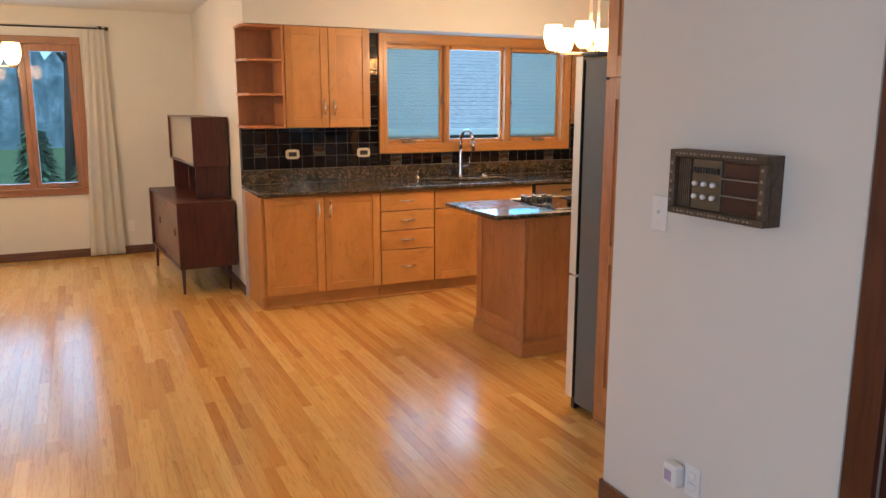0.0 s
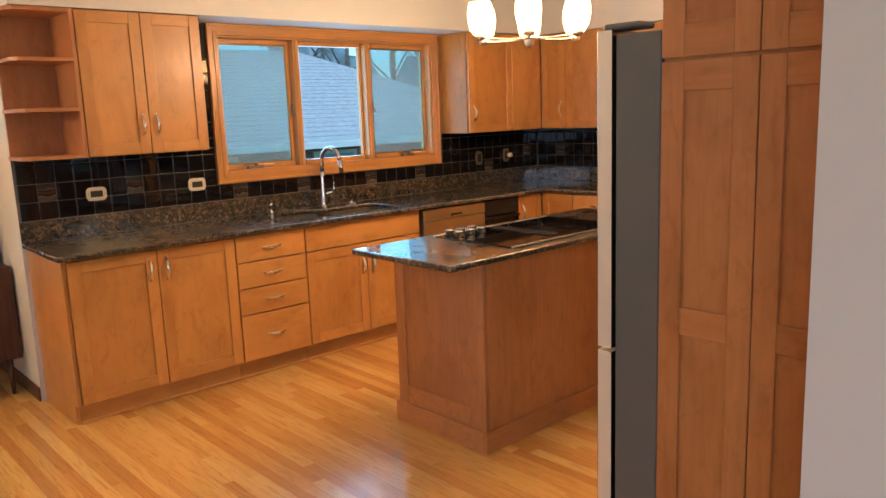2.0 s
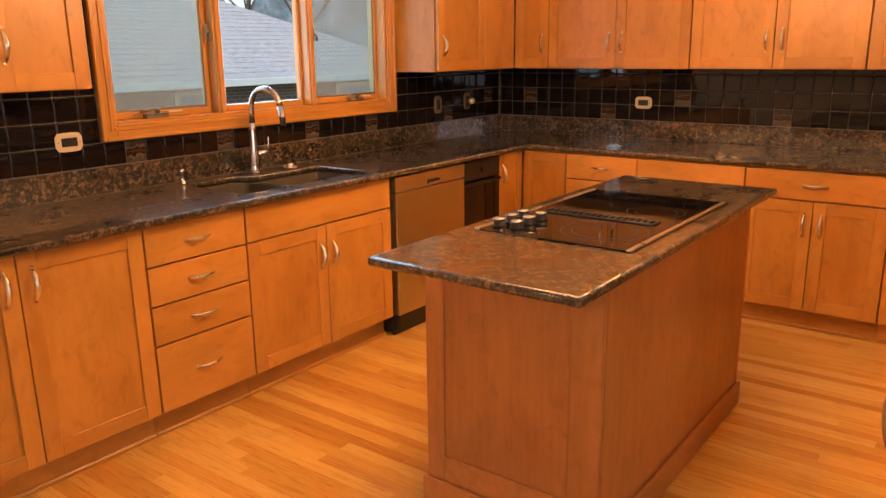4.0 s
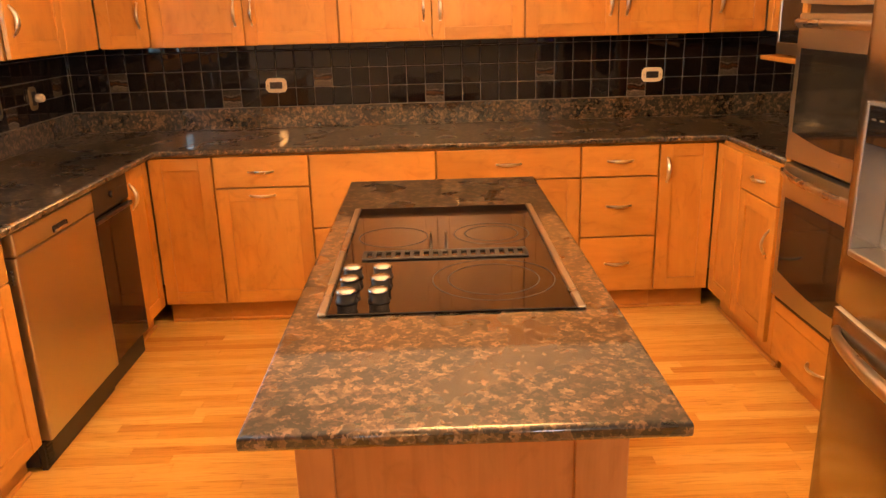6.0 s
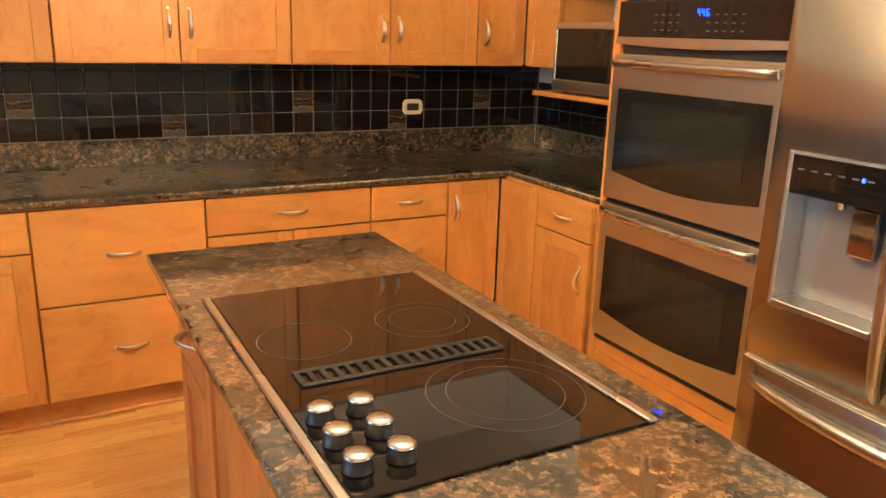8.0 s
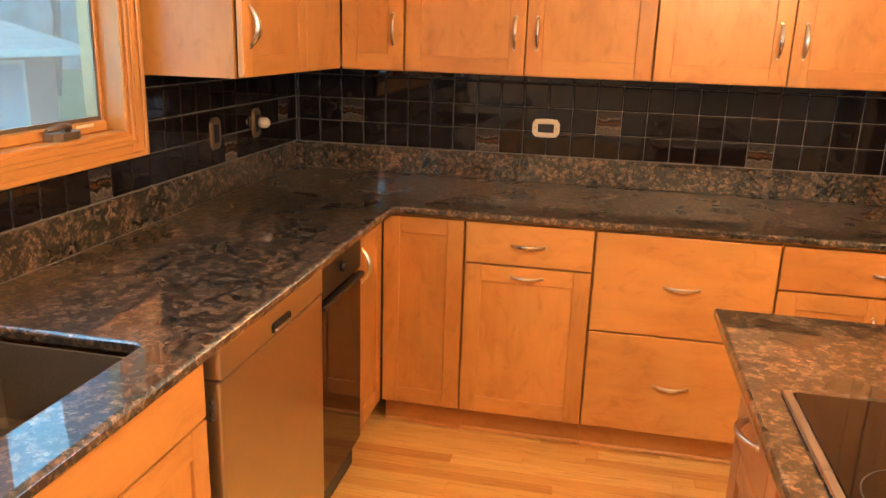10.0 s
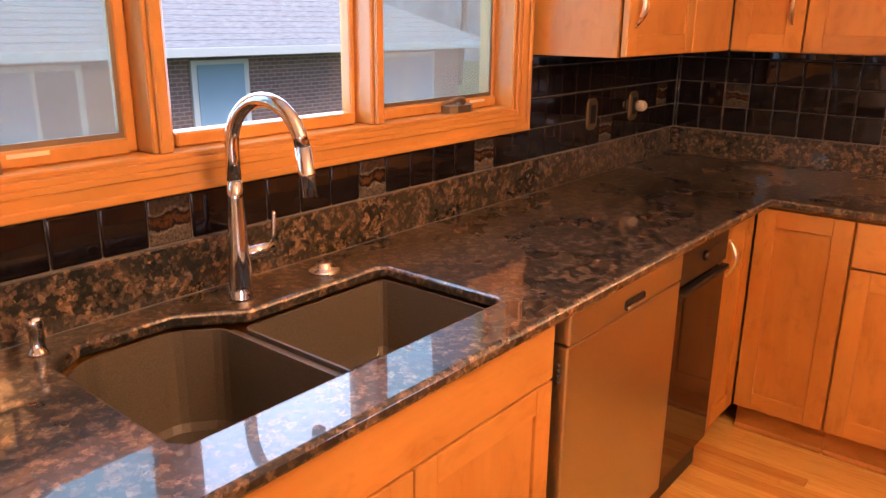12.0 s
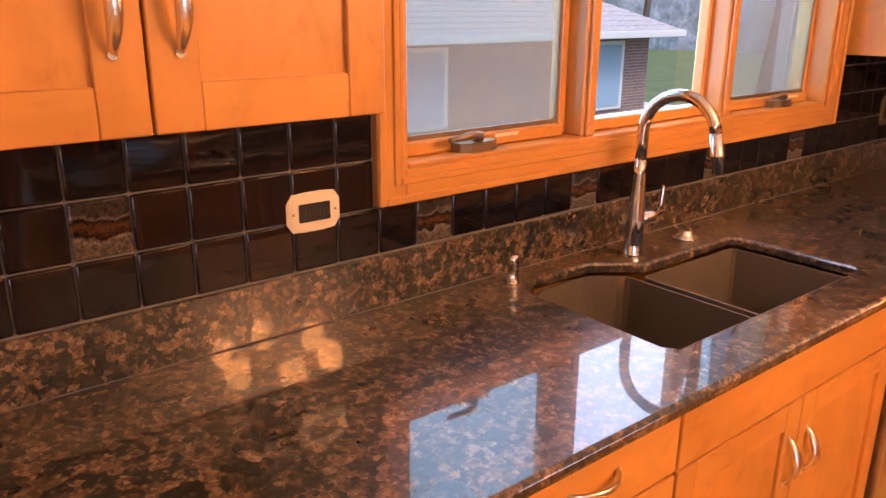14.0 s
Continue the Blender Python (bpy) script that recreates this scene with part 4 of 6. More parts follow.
def curved_door(x0, x1, z0, z1, hole=None):
    """A door leaf whose face bows gently outwards over the whole fridge width."""
    bm = bmesh.new()
    xs = sorted({x0, x0 + 0.006, x1 - 0.006, x1, *[x0 + (x1 - x0) * i / 14 for i in range(1, 14)], *(hole[:2] if hole else ())})
    zs = sorted({z0, z0 + 0.006, z1 - 0.006, z1, *(hole[2:] if hole else ())})

    def face_y(x, z):
        e = 0.006 if x in (x0, x1) or z in (z0, z1) else 0.0
        return -0.088 - 0.022 * (1 - ((x - FW / 2) / (FW / 2)) ** 2) + e
    grid = [[bm.verts.new((x, face_y(x, z), z)) for z in zs] for x in xs]
    for i in range(len(xs) - 1):
        for j in range(len(zs) - 1):
            if hole and hole[0] <= xs[i] < hole[1] and hole[2] <= zs[j] < hole[3]:
                continue
            bm.faces.new((grid[i][j], grid[i + 1][j], grid[i + 1][j + 1], grid[i][j + 1])).smooth = True
    back = {}
    rim = [(i, 0) for i in range(len(xs))] + [(len(xs) - 1, j) for j in range(1, len(zs))] + [(i, len(zs) - 1) for i in range(len(xs) - 2, -1, -1)] + [(0, j) for j in range(len(zs) - 2, 0, -1)]
    for i, j in rim:
        back[i, j] = bm.verts.new((xs[i], -0.026, zs[j]))
    for a, b in zip(rim, rim[1:] + rim[:1]):
        bm.faces.new((grid[a[0]][a[1]], back[a], back[b], grid[b[0]][b[1]])).material_index = 1
    bm.faces.new([back[r] for r in rim])
    bmesh.ops.recalc_face_normals(bm, faces=bm.faces)
    return bm


DH = (0.074, 0.360, 0.885, 1.275)
fd = part("door", curved_door(0.0, 0.4545, 0.718, 1.790, DH), [fridge_steel, lit_door_side], fr)
part("door", curved_door(0.4595, FW, 0.718, 1.790), [fridge_steel, lit_door_side], fr)
fz = part("freezer_drawer", curved_door(0.0, FW, 0.062, 0.704), [fridge_steel, lit_door_side], fr)
dsp = bmesh.new()
yf = -0.104
box(dsp, DH[0], DH[1], -0.032, -0.0275, DH[2], DH[3], 0)
for a in ((DH[0] - 0.004, DH[0] + 0.008, DH[2] - 0.004, DH[3] + 0.004), (DH[1] - 0.008, DH[1] + 0.004, DH[2] - 0.004, DH[3] + 0.004)):
    box(dsp, a[0], a[1], yf - 0.006, -0.032, a[2], a[3], 0, 0.002)
box(dsp, DH[0] + 0.008, DH[1] - 0.008, yf - 0.006, -0.032, DH[3] - 0.004, DH[3] + 0.004, 0)
dispenser = part("water_dispenser", dsp, silver_cavity, fd, "silver recessed water and ice dispenser")
simple("dispenser_panel", lambda b: box(b, DH[0] + 0.008, DH[1] - 0.008, yf - 0.004, -0.033, 1.175, DH[3] - 0.004, 0, 0.003), black_glass, fr, "black dispenser control panel")
bm = bmesh.new()
box(bm, DH[0] + 0.008, DH[1] - 0.008, yf - 0.012, -0.032, DH[2] - 0.004, DH[2] + 0.014, 0, 0.003)
part("drip_tray", bm, steel_bright, fr)
bm = bmesh.new()
box(bm, 0.225, 0.295, -0.062, -0.050, 1.045, 1.165, 0, 0.006, 2)
sweep(bm, [(0.19, -0.05, 1.175), (0.19, -0.05, 1.15)], 0.012, 12)
part("dispenser_paddle", bm, chrome, fr)
bm = bmesh.new()
for i in range(6):
    box(bm, 0.10 + 0.036 * i, 0.118 + 0.036 * i, yf - 0.0052, yf - 0.0038, 1.235, 1.239)
part("legend_marks", bm, legend_print, fr)
simple("indicator", lambda b: box(b, 0.268, 0.276, yf - 0.0056, yf - 0.004, 1.232, 1.242), blue_digits, fr, "small blue indicator light")
for hx, lean in ((0.402, -0.012), (0.512, 0.012)):
    bm = bmesh.new()
    pts = []
    for i in range(25):
        u = i / 24
        pts.append((hx + lean * (1 - math.sin(math.pi * u)), -0.105 - 0.060 * math.sin(math.pi * u) ** 0.5, 0.745 + 0.90 * u))
    sweep(bm, pts, [0.012 + 0.008 * math.sin(math.pi * i / 24) ** 0.7 for i in range(25)], 14)
    part("handle", bm, steel_bright, fr, "bright curved bar handle")
bm = bmesh.new()
pts = [(0.045 + (FW - 0.09) * i / 24, -0.095 - 0.072 * math.sin(math.pi * i / 24) ** 0.6, 0.655) for i in range(25)]
sweep(bm, pts, [0.012 + 0.008 * math.sin(math.pi * i / 24) ** 0.7 for i in range(25)], 14)
part("handle", bm, steel_bright, fz, "bright curved bar handle")

# ---- pantry end panels beside the refrigerator ----
pn = thing("pantry_cabinet", 2.33, 3.178, 0, "tall reddish maple pantry with framed doors", "cabinet", "", -90)
simple("body", lambda b: box(b, 0.0, 0.675, 0.0205, 0.0395, 0.0, 2.148), red_maple_v, pn)


for x in (0.002, 0.316):
    framed_door(pn, pose(x, 0, 0.108), 0.310, 1.568, 0.075, 0.09, 0.095, 0.755, upright=red_maple_v, level=red_maple_h)
    framed_door(pn, pose(x, 0, 1.686), 0.310, 0.458, 0.075, 0.09, 0.095, upright=red_maple_v, level=red_maple_h)
simple("toe_kick", lambda b: box(b, 0.0, 0.66, 0.005, 0.02, 0.0, 0.104), red_maple_h, pn)
simple("shoe_moulding", lambda b: box(b, 0.0, 0.66, -0.008, 0.0045, 0.0, 0.02, 0, 0.004), red_maple_h, pn)

# ---- kitchen window ----
w1 = thing("window_1", 3.435, 6.5, 1.14, "three-light honey pine casement window", "window", "", 0, "structure")
TX0, TX1, TZ0, TZ1 = 2.462, 4.412, 1.138, 2.150


def wpart(name, boxes, material, label="", bev=0.003):
    bm = bmesh.new()
    for a in boxes:
        box(bm, a[0] - 3.435, a[1] - 3.435, a[2] - 6.5, a[3] - 6.5, a[4] - 1.14, a[5] - 1.14, 0, bev)
    return part(name, bm, material, w1, label)


CW = 0.070
wpart("casing_left", [(TX0, TX0 + CW, 6.492, 6.5145, TZ0, TZ1), (TX0, TX0 + 0.018, 6.484, 6.4915, TZ0, TZ1), (TX0 + 0.040, TX0 + 0.056, 6.4875, 6.4915, TZ0 + 0.04, TZ1 - 0.04)], trim_pine_v)
wpart("casing_right", [(TX1 - CW, TX1, 6.492, 6.5145, TZ0, TZ1), (TX1 - 0.018, TX1, 6.484, 6.4915, TZ0, TZ1), (TX1 - 0.056, TX1 - 0.040, 6.4875, 6.4915, TZ0 + 0.04, TZ1 - 0.04)], trim_pine_v)
wpart("casing_top", [(TX0 + CW, TX1 - CW, 6.492, 6.5145, TZ1 - CW, TZ1), (TX0 + 0.018, TX1 - 0.018, 6.484, 6.4915, TZ1 - 0.018, TZ1), (TX0 + 0.057, TX1 - 0.057, 6.4875, 6.4915, TZ1 - 0.056, TZ1 - 0.040)], trim_pine)
wpart("casing_bottom", [(TX0 + CW, TX1 - CW, 6.492, 6.5145, TZ0, TZ0 + CW), (TX0 + 0.018, TX1 - 0.018, 6.484, 6.4915, TZ0, TZ0 + 0.018), (TX0 + 0.057, TX1 - 0.057, 6.4875, 6.4915, TZ0 + 0.040, TZ0 + 0.056)], trim_pine)
wpart("jamb", [(WX0 + 0.001, WX0 + 0.014, 6.5, 6.634, WZ0 + 0.001, WZ1 - 0.001), (WX1 - 0.014, WX1 - 0.001, 6.5, 6.634, WZ0 + 0.001, WZ1 - 0.001)], trim_pine_v)
wpart("window_sill", [(WX0 + 0.014, WX1 - 0.014, 6.497, 6.634, WZ0 + 0.001, WZ0 + 0.014)], trim_pine)
wpart("head_jamb", [(WX0 + 0.014, WX1 - 0.014, 6.5, 6.634, WZ1 - 0.014, WZ1 - 0.001)], trim_pine)
for mx in (3.119, 3.733):
    wpart("mullion", [(mx - 0.024, mx + 0.024, 6.515, 6.612, WZ0 + 0.014, WZ1 - 0.014), (mx - 0.014, mx + 0.014, 6.503, 6.515, WZ0 + 0.014, WZ1 - 0.014)], trim_pine_v)
for gx0, gx1, hazy in ((2.560, 3.068, True), (3.172, 3.690, False), (3.797, 4.310, True)):
    sx0, sx1 = (WX0 + 0.0145 if gx0 < 2.7 else (3.1435 if gx0 < 3.3 else 3.7575)), (3.0945 if gx0 < 2.7 else (3.7085 if gx0 < 3.3 else WX1 - 0.0145))
    bm = bmesh.new()
    z0, z1 = WZ0 + 0.0145, WZ1 - 0.0145
    for a in ((sx0, gx0, z0, z1), (gx1, sx1, z0, z1), (gx0, gx1, z0, 1.250), (gx0, gx1, 2.036, z1)):
        box(bm, a[0] - 3.435, a[1] - 3.435, 0.070 if a[2] == z0 and a[3] == z1 else 0.052, 0.106, a[2] - 1.14, a[3] - 1.14, 0, 0.004)
    sash = part("window_frame", bm, trim_pine_v, w1)
    g = simple("pane", lambda b: sheet(b, gx0 - 3.435 - 0.004, gx1 - 3.435 + 0.004, 0.096, 0.106, 0.900), clear_glass, sash)
    g.visible_shadow = False
    if hazy:
        s = simple("insect_screen", lambda b: box(b, gx0 - 3.435 + 0.001, gx1 - 3.435 - 0.001, 0.078, 0.0785, 0.111, 0.895), screen_mesh, sash, "fine grey insect mesh")
        s.visible_shadow = False
        bm = bmesh.new()
        xa, xb = gx0 - 3.435, gx1 - 3.435
        for a in ((xa, xa + 0.010, 0.110, 0.896), (xb - 0.010, xb, 0.110, 0.896), (xa + 0.010, xb - 0.010, 0.110, 0.121), (xa + 0.010, xb - 0.010, 0.886, 0.896)):
            box(bm, a[0], a[1], 0.072, 0.077, a[2], a[3])
        part("screen_frame", bm, bronze, sash, "thin bronze screen frame")
        cxx = xa + (0.20 if xa < -0.5 else 0.30)
        bm = bmesh.new()
        prism(bm, [(cxx - 0.062, 0.05), (cxx - 0.055, 0.024), (cxx - 0.03, 0.012), (cxx + 0.03, 0.012), (cxx + 0.055, 0.024), (cxx + 0.062, 0.05)], 0.078, 0.100)
        sweep(bm, [(cxx, 0.03, 0.098), (cxx, 0.020, 0.114), (cxx - 0.03, 0.010, 0.120), (cxx - 0.10, 0.006, 0.114)], [0.012, 0.011, 0.008, 0.006], 10)
        part("crank_handle", bm, bronze, sash, "folding dark bronze crank")
        simple("sash_label", lambda b: box(b, cxx + 0.075, cxx + 0.150, 0.0508, 0.0518, 0.098, 0.106), cream_plate, sash, "small pale label strip")
        lx = xb + 0.013 if xa < -0.5 else xa - 0.013
        bm = bmesh.new()
        box(bm, lx - 0.006, lx + 0.006, 0.040, 0.052, 0.42, 0.50, 0, 0.003)
        sweep(bm, [(lx, 0.04, 0.46), (lx, 0.022, 0.455), (lx, 0.018, 0.42)], 0.005, 8)
        part("sash_lock", bm, bronze, sash, "small bronze sash lock")


# ---- chandeliers ----
def chandelier(x, y, z, label, turn, radius, drop, watts):
    c = thing("chandelier", x, y, z, label, "chandelier", "lit chandeliers", turn)
    bm = bmesh.new()
    lathe(bm, [(0.065, drop - 0.024), (0.065, drop - 0.010), (0.05, drop - 0.001)], seg=24)
    part("ceiling_rose", bm, nickel, c)
    bm = bmesh.new()
    for k in range(4):
        a = math.pi / 4 + math.pi / 2 * k
        sweep(bm, [(0.036 * math.cos(a), 0.036 * math.sin(a), 0.0), (0.036 * math.cos(a), 0.036 * math.sin(a), drop - 0.023)], 0.0042, 8)
    lathe(bm, [(0.044, -0.006), (0.046, 0.0), (0.044, 0.006)], seg=20)
    lathe(bm, [(0.010, -0.045), (0.022, -0.030), (0.026, 0.0), (0.018, 0.03), (0.008, 0.05)], seg=20)
    part("stem", bm, nickel, c)
    for k in range(6):
        a = 2 * math.pi * k / 6
        cx, cy = radius * math.cos(a), radius * math.sin(a)
        bm = bmesh.new()
        sweep(bm, [(0.02 * math.cos(a), 0.02 * math.sin(a), 0.0), (cx * 0.5, cy * 0.5, -0.004), (cx, cy, 0.0)], 0.0055, 8)
        lathe(bm, [(0.008, -0.012), (0.024, -0.006), (0.026, 0.012), (0.022, 0.016)], cx, cy, 16)
        part("arm", bm, nickel, c)
        bm = bmesh.new()
        prof = [(0.034, 0.017), (0.051, 0.042), (0.061, 0.088), (0.061, 0.128), (0.053, 0.168)]
        seg = 20
        rings = [[bm.verts.new((cx + r * math.cos(2 * math.pi * q / seg), cy + r * math.sin(2 * math.pi * q / seg), h)) for q in range(seg)] for r, h in prof]
        for p, q in zip(rings, rings[1:]):
            for i in range(seg):
                bm.faces.new((p[i], p[(i + 1) % seg], q[(i + 1) % seg], q[i])).smooth = True
        bm.faces.new(rings[0][::-1])
        bmesh.ops.solidify(bm, geom=bm.faces[:], thickness=0.003)
        s = part("shade", bm, shade_glow, c, "glowing frosted glass shade")
        s.visible_shadow = False
        data = bpy.data.lights.new("bulb", "POINT")
        data.energy, data.color, data.shadow_soft_size = watts, (1.0, 0.61, 0.29), 0.04
        lamp = new("bulb", data)
        lamp.parent = c
        lamp.matrix_basis = pose(cx, cy, 0.09)
    return c


chandelier(3.195, 4.468, 1.895, "brushed nickel chandelier with six lit glass shades", 40.7, 0.27, CEIL - 1.895, LAMP_K)
chandelier(-0.55, 6.8, 1.83, "brushed nickel dining chandelier with lit glass shades", 0, 0.27, CEIL - 1.83, LAMP_D)

# ---- dining side: window, curtain, sideboard ----
w2 = thing("window_2", -0.9, Y_FAR, 0.70, "brown-framed wooden casement window in the dining room", "window", "", 0, "structure")


def w2part(name, boxes, material, label="", bev=0.003):
    bm = bmesh.new()
    for a in boxes:
        box(bm, a[0] + 0.9, a[1] + 0.9, a[2] - Y_FAR, a[3] - Y_FAR, a[4] - 0.70, a[5] - 0.70, 0, bev)
    return part(name, bm, material, w2, label)


w2part("casing_top", [(DX0 - 0.07, DX1 + 0.07, Y_FAR - 0.022, Y_FAR - 0.001, DZ1, DZ1 + 0.07)], oak_frame)
w2part("casing_bottom", [(DX0 - 0.07, DX1 + 0.07, Y_FAR - 0.022, Y_FAR - 0.001, DZ0 - 0.07, DZ0), (DX0 - 0.06, DX1 + 0.06, Y_FAR - 0.035, Y_FAR - 0.023, DZ0 - 0.02, DZ0)], oak_frame)
w2part("casing_left", [(DX0 - 0.07, DX0, Y_FAR - 0.022, Y_FAR - 0.001, DZ0, DZ1)], oak_frame_v)
w2part("casing_right", [(DX1, DX1 + 0.07, Y_FAR - 0.022, Y_FAR - 0.001, DZ0, DZ1)], oak_frame_v)
edges_x = [DX0, -1.28, -0.30, DX1]
for i in range(3):
    a, b = edges_x[i] + 0.001, edges_x[i + 1] - 0.001
    f = w2part("window_frame", [(a, a + 0.05, Y_FAR + 0.02, Y_FAR + 0.1, DZ0 + 0.001, DZ1 - 0.001), (b - 0.05, b, Y_FAR + 0.02, Y_FAR + 0.1, DZ0 + 0.001, DZ1 - 0.001), (a + 0.05, b - 0.05, Y_FAR + 0.02, Y_FAR + 0.1, DZ0 + 0.001, DZ0 + 0.05), (a + 0.05, b - 0.05, Y_FAR + 0.02, Y_FAR + 0.1, DZ1 - 0.07, DZ1 - 0.001)], oak_frame_v)
    g = simple("pane", lambda bb: sheet(bb, a + 0.948, b + 0.852, 0.058, DZ0 - 0.652, DZ1 - 0.765), clear_glass, f)
    g.visible_shadow = False
bm = bmesh.new()
prism(bm, [(0.83, 0.012), (0.84, -0.012), (0.90, -0.018), (0.93, 0.012)], 0.028, 0.046)
sweep(bm, [(0.88, 0.0, 0.045), (0.86, -0.02, 0.06), (0.80, -0.025, 0.058)], 0.006, 8)
part("crank_handle", bm, bronze, w2, "dark bronze crank")

rod = thing("curtain_rod", -0.9, Y_FAR, 2.285, "thin black curtain rod above the window", "curtain rod")
bm = bmesh.new()
sweep(bm, [(-1.35, -0.085, 0), (1.33, -0.085, 0)], 0.008, 10)
part("rod", bm, black_plastic, rod)
bm = bmesh.new()
lathe(bm, [(0.006, 0), (0.017, 0.010), (0.020, 0.024), (0.012, 0.040)], seg=12)
part("finial", bm, black_plastic, rod, "", pose(1.33, -0.085, 0, 0, 90, 0))
bm = bmesh.new()
box(bm, 1.285, 1.30, -0.09, -0.001, -0.012, 0.012, 0, 0.002)
box(bm, 1.275, 1.31, -0.006, -0.001, -0.03, 0.03, 0, 0.002)
part("bracket", bm, black_plastic, rod)


def cloth():
    m = mat("cream_linen", (0.60, 0.53, 0.40), 0.85)
    n, l, b = nodes_of(m)
    t = tex(m, coords(m, (400, 400, 60)), 1.0, 2)
    l.new(ramp(m, t, [(0.3, (0.88, 0.85, 0.76)), (0.7, (0.93, 0.91, 0.83))]), b.inputs["Base Color"])
    return m


cloth_m = cloth()
cu = thing("curtain", 0.27, Y_FAR - 0.085, 0.02, "cream linen curtain gathered beside the window", "curtain")
bm = bmesh.new()
NX, NZ = 64, 40
rng = random.Random(4)
ph = [rng.uniform(0, 6.3) for _ in range(6)]
grid = []
for j in range(NZ + 1):
    v = j / NZ
    half = 0.166 - 0.072 * v
    mid = 0.036 + 0.030 * v
    col = []
    for i in range(NX + 1):
        q = i / NX
        wave = math.sin(q * 3.5 * 2 * math.pi + ph[0] + 0.5 * math.sin(3 * v + ph[1])) * (0.010 - 0.005 * v) + 0.002 * math.sin(q * 19 + ph[2] + 2 * v)
        col.append(bm.verts.new((mid + (q * 2 - 1) * half + 0.004 * math.sin(q * 20 + 4 * v), wave, v * 2.275)))
    grid.append(col)
for j in range(NZ):
    for i in range(NX):
        bm.faces.new((grid[j][i], grid[j][i + 1], grid[j + 1][i + 1], grid[j + 1][i])).smooth = True
bmesh.ops.solidify(bm, geom=bm.faces[:], thickness=0.002)
part("fabric", bm, cloth_m, cu)

sb_ = thing("sideboard", 0.986, 7.425, 0, "dark rosewood mid-century sideboard on tapered legs", "sideboard", "", 4)
# tambour rosewood made lighter and greyer: grazing sheen put into its colour
tambour_sheen = wood("tambour_rosewood_with_sheen", (0.17, 0.085, 0.055), (0.11, 0.05, 0.032), 1, 0.28, 0.3, 0.5)
BX0, BX1, BY0, BY1, BZ0, BZ1 = -0.245, 0.225, -0.69, 0.70, 0.215, 0.765
for nm, m_, a in (("side_panel", rosewood_end, (BX0, BX1, BY0, BY0 + 0.02, BZ0, BZ1)),
                  ("side_panel", rosewood_end, (BX0, BX1, BY1 - 0.02, BY1, BZ0, BZ1)),
                  ("top", rosewood, (BX0, BX1, BY0 + 0.02, BY1 - 0.02, BZ1 - 0.02, BZ1)),
                  ("bottom", rosewood, (BX0, BX1, BY0 + 0.02, BY1 - 0.02, BZ0, BZ0 + 0.02)),
                  ("back", rosewood, (BX1 - 0.012, BX1, BY0 + 0.02, BY1 - 0.02, BZ0 + 0.02, BZ1 - 0.02))):
    simple(nm, lambda b: box(b, *a, 0, 0.002), m_, sb_)
for i in range(2):
    ya, yb = (BY0 + 0.021, 0.01) if i == 0 else (-0.01, BY1 - 0.021)
    xx = BX0 + 0.012 + 0.016 * i
    d = simple("sliding_door", lambda b: box(b, xx, xx + 0.014, ya, yb, BZ0 + 0.021, BZ1 - 0.021, 0, 0.001), tambour_sheen, sb_)
    py = ya + 0.10 if i == 0 else yb - 0.10
    bm = bmesh.new()
    lathe(bm, [(0.034, 0.0), (0.034, 0.004), (0.026, 0.005), (0.024, 0.001)], seg=20)
    part("recessed_pull", bm, rosewood_end, d, "round recessed wooden pull", pose(xx, (ya + yb) / 2 - 0.15 if i == 0 else (ya + yb) / 2, 0.50, 0, -90, 0))
for lx, ly in ((-0.215, -0.655), (0.165, -0.655), (-0.215, 0.655), (0.165, 0.655)):
    bm = bmesh.new()
    sweep(bm, [(lx, ly, 0.0), (lx, ly, 0.216)], [0.011, 0.019], 12)
    part("leg", bm, rosewood_end, sb_)

hu = thing("hutch", 1.087, 7.54, 0.766, "dark rosewood hutch raised on a plinth box", "hutch", "", 2.7)
bm = bmesh.new()
HX0, HX1, HY0, HY1 = -0.15, 0.148, -0.61, 0.61
box(bm, HX0 + 0.02, HX1 - 0.005, HY0 + 0.03, HY0 + 0.05, 0, 0.275, 1, 0.001)
box(bm, HX0 + 0.02, HX1 - 0.005, HY1 - 0.05, HY1 - 0.03, 0, 0.275, 1, 0.001)
box(bm, HX0 + 0.06, HX1 - 0.005, -0.01, 0.01, 0, 0.275, 1, 0.001)
box(bm, HX1 - 0.02, HX1 - 0.005, HY0 + 0.05, HY1 - 0.05, 0, 0.275, 0)
part("plinth", bm, [rosewood, rosewood_end], hu)
bm = bmesh.new()
box(bm, HX0, HX1, HY0, HY0 + 0.016, 0.2755, 0.685, 1, 0.002)
box(bm, HX0, HX1, HY1 - 0.016, HY1, 0.2755, 0.685, 1, 0.002)
box(bm, HX0, HX1, HY0 + 0.016, HY1 - 0.016, 0.2755, 0.2915, 0, 0.001)
box(bm, HX0, HX1, HY0 + 0.016, HY1 - 0.016, 0.669, 0.685, 0, 0.001)
box(bm, HX1 - 0.01, HX1, HY0 + 0.016, HY1 - 0.016, 0.2915, 0.669, 0)
part("upper_case", bm, [rosewood, rosewood_end], hu)
# the pale tone paints in the wall mirrored by the glossy fronts
sheen_front = mat("sliding_front_with_sheen", (0.34, 0.285, 0.21), 0.16)
for ya, yb, xx in ((HY0 + 0.017, 0.01, 0.010), (-0.01, HY1 - 0.017, 0.020)):
    d = simple("sliding_door", lambda b: box(b, HX0 + xx, HX0 + xx + 0.008, ya, yb, 0.292, 0.668), sheen_front, hu, "glossy sliding front with the wall's reflection in its pale colour")
bm = bmesh.new()
lathe(bm, [(0.010, 0), (0.010, 0.003), (0.005, 0.004)], seg=12)
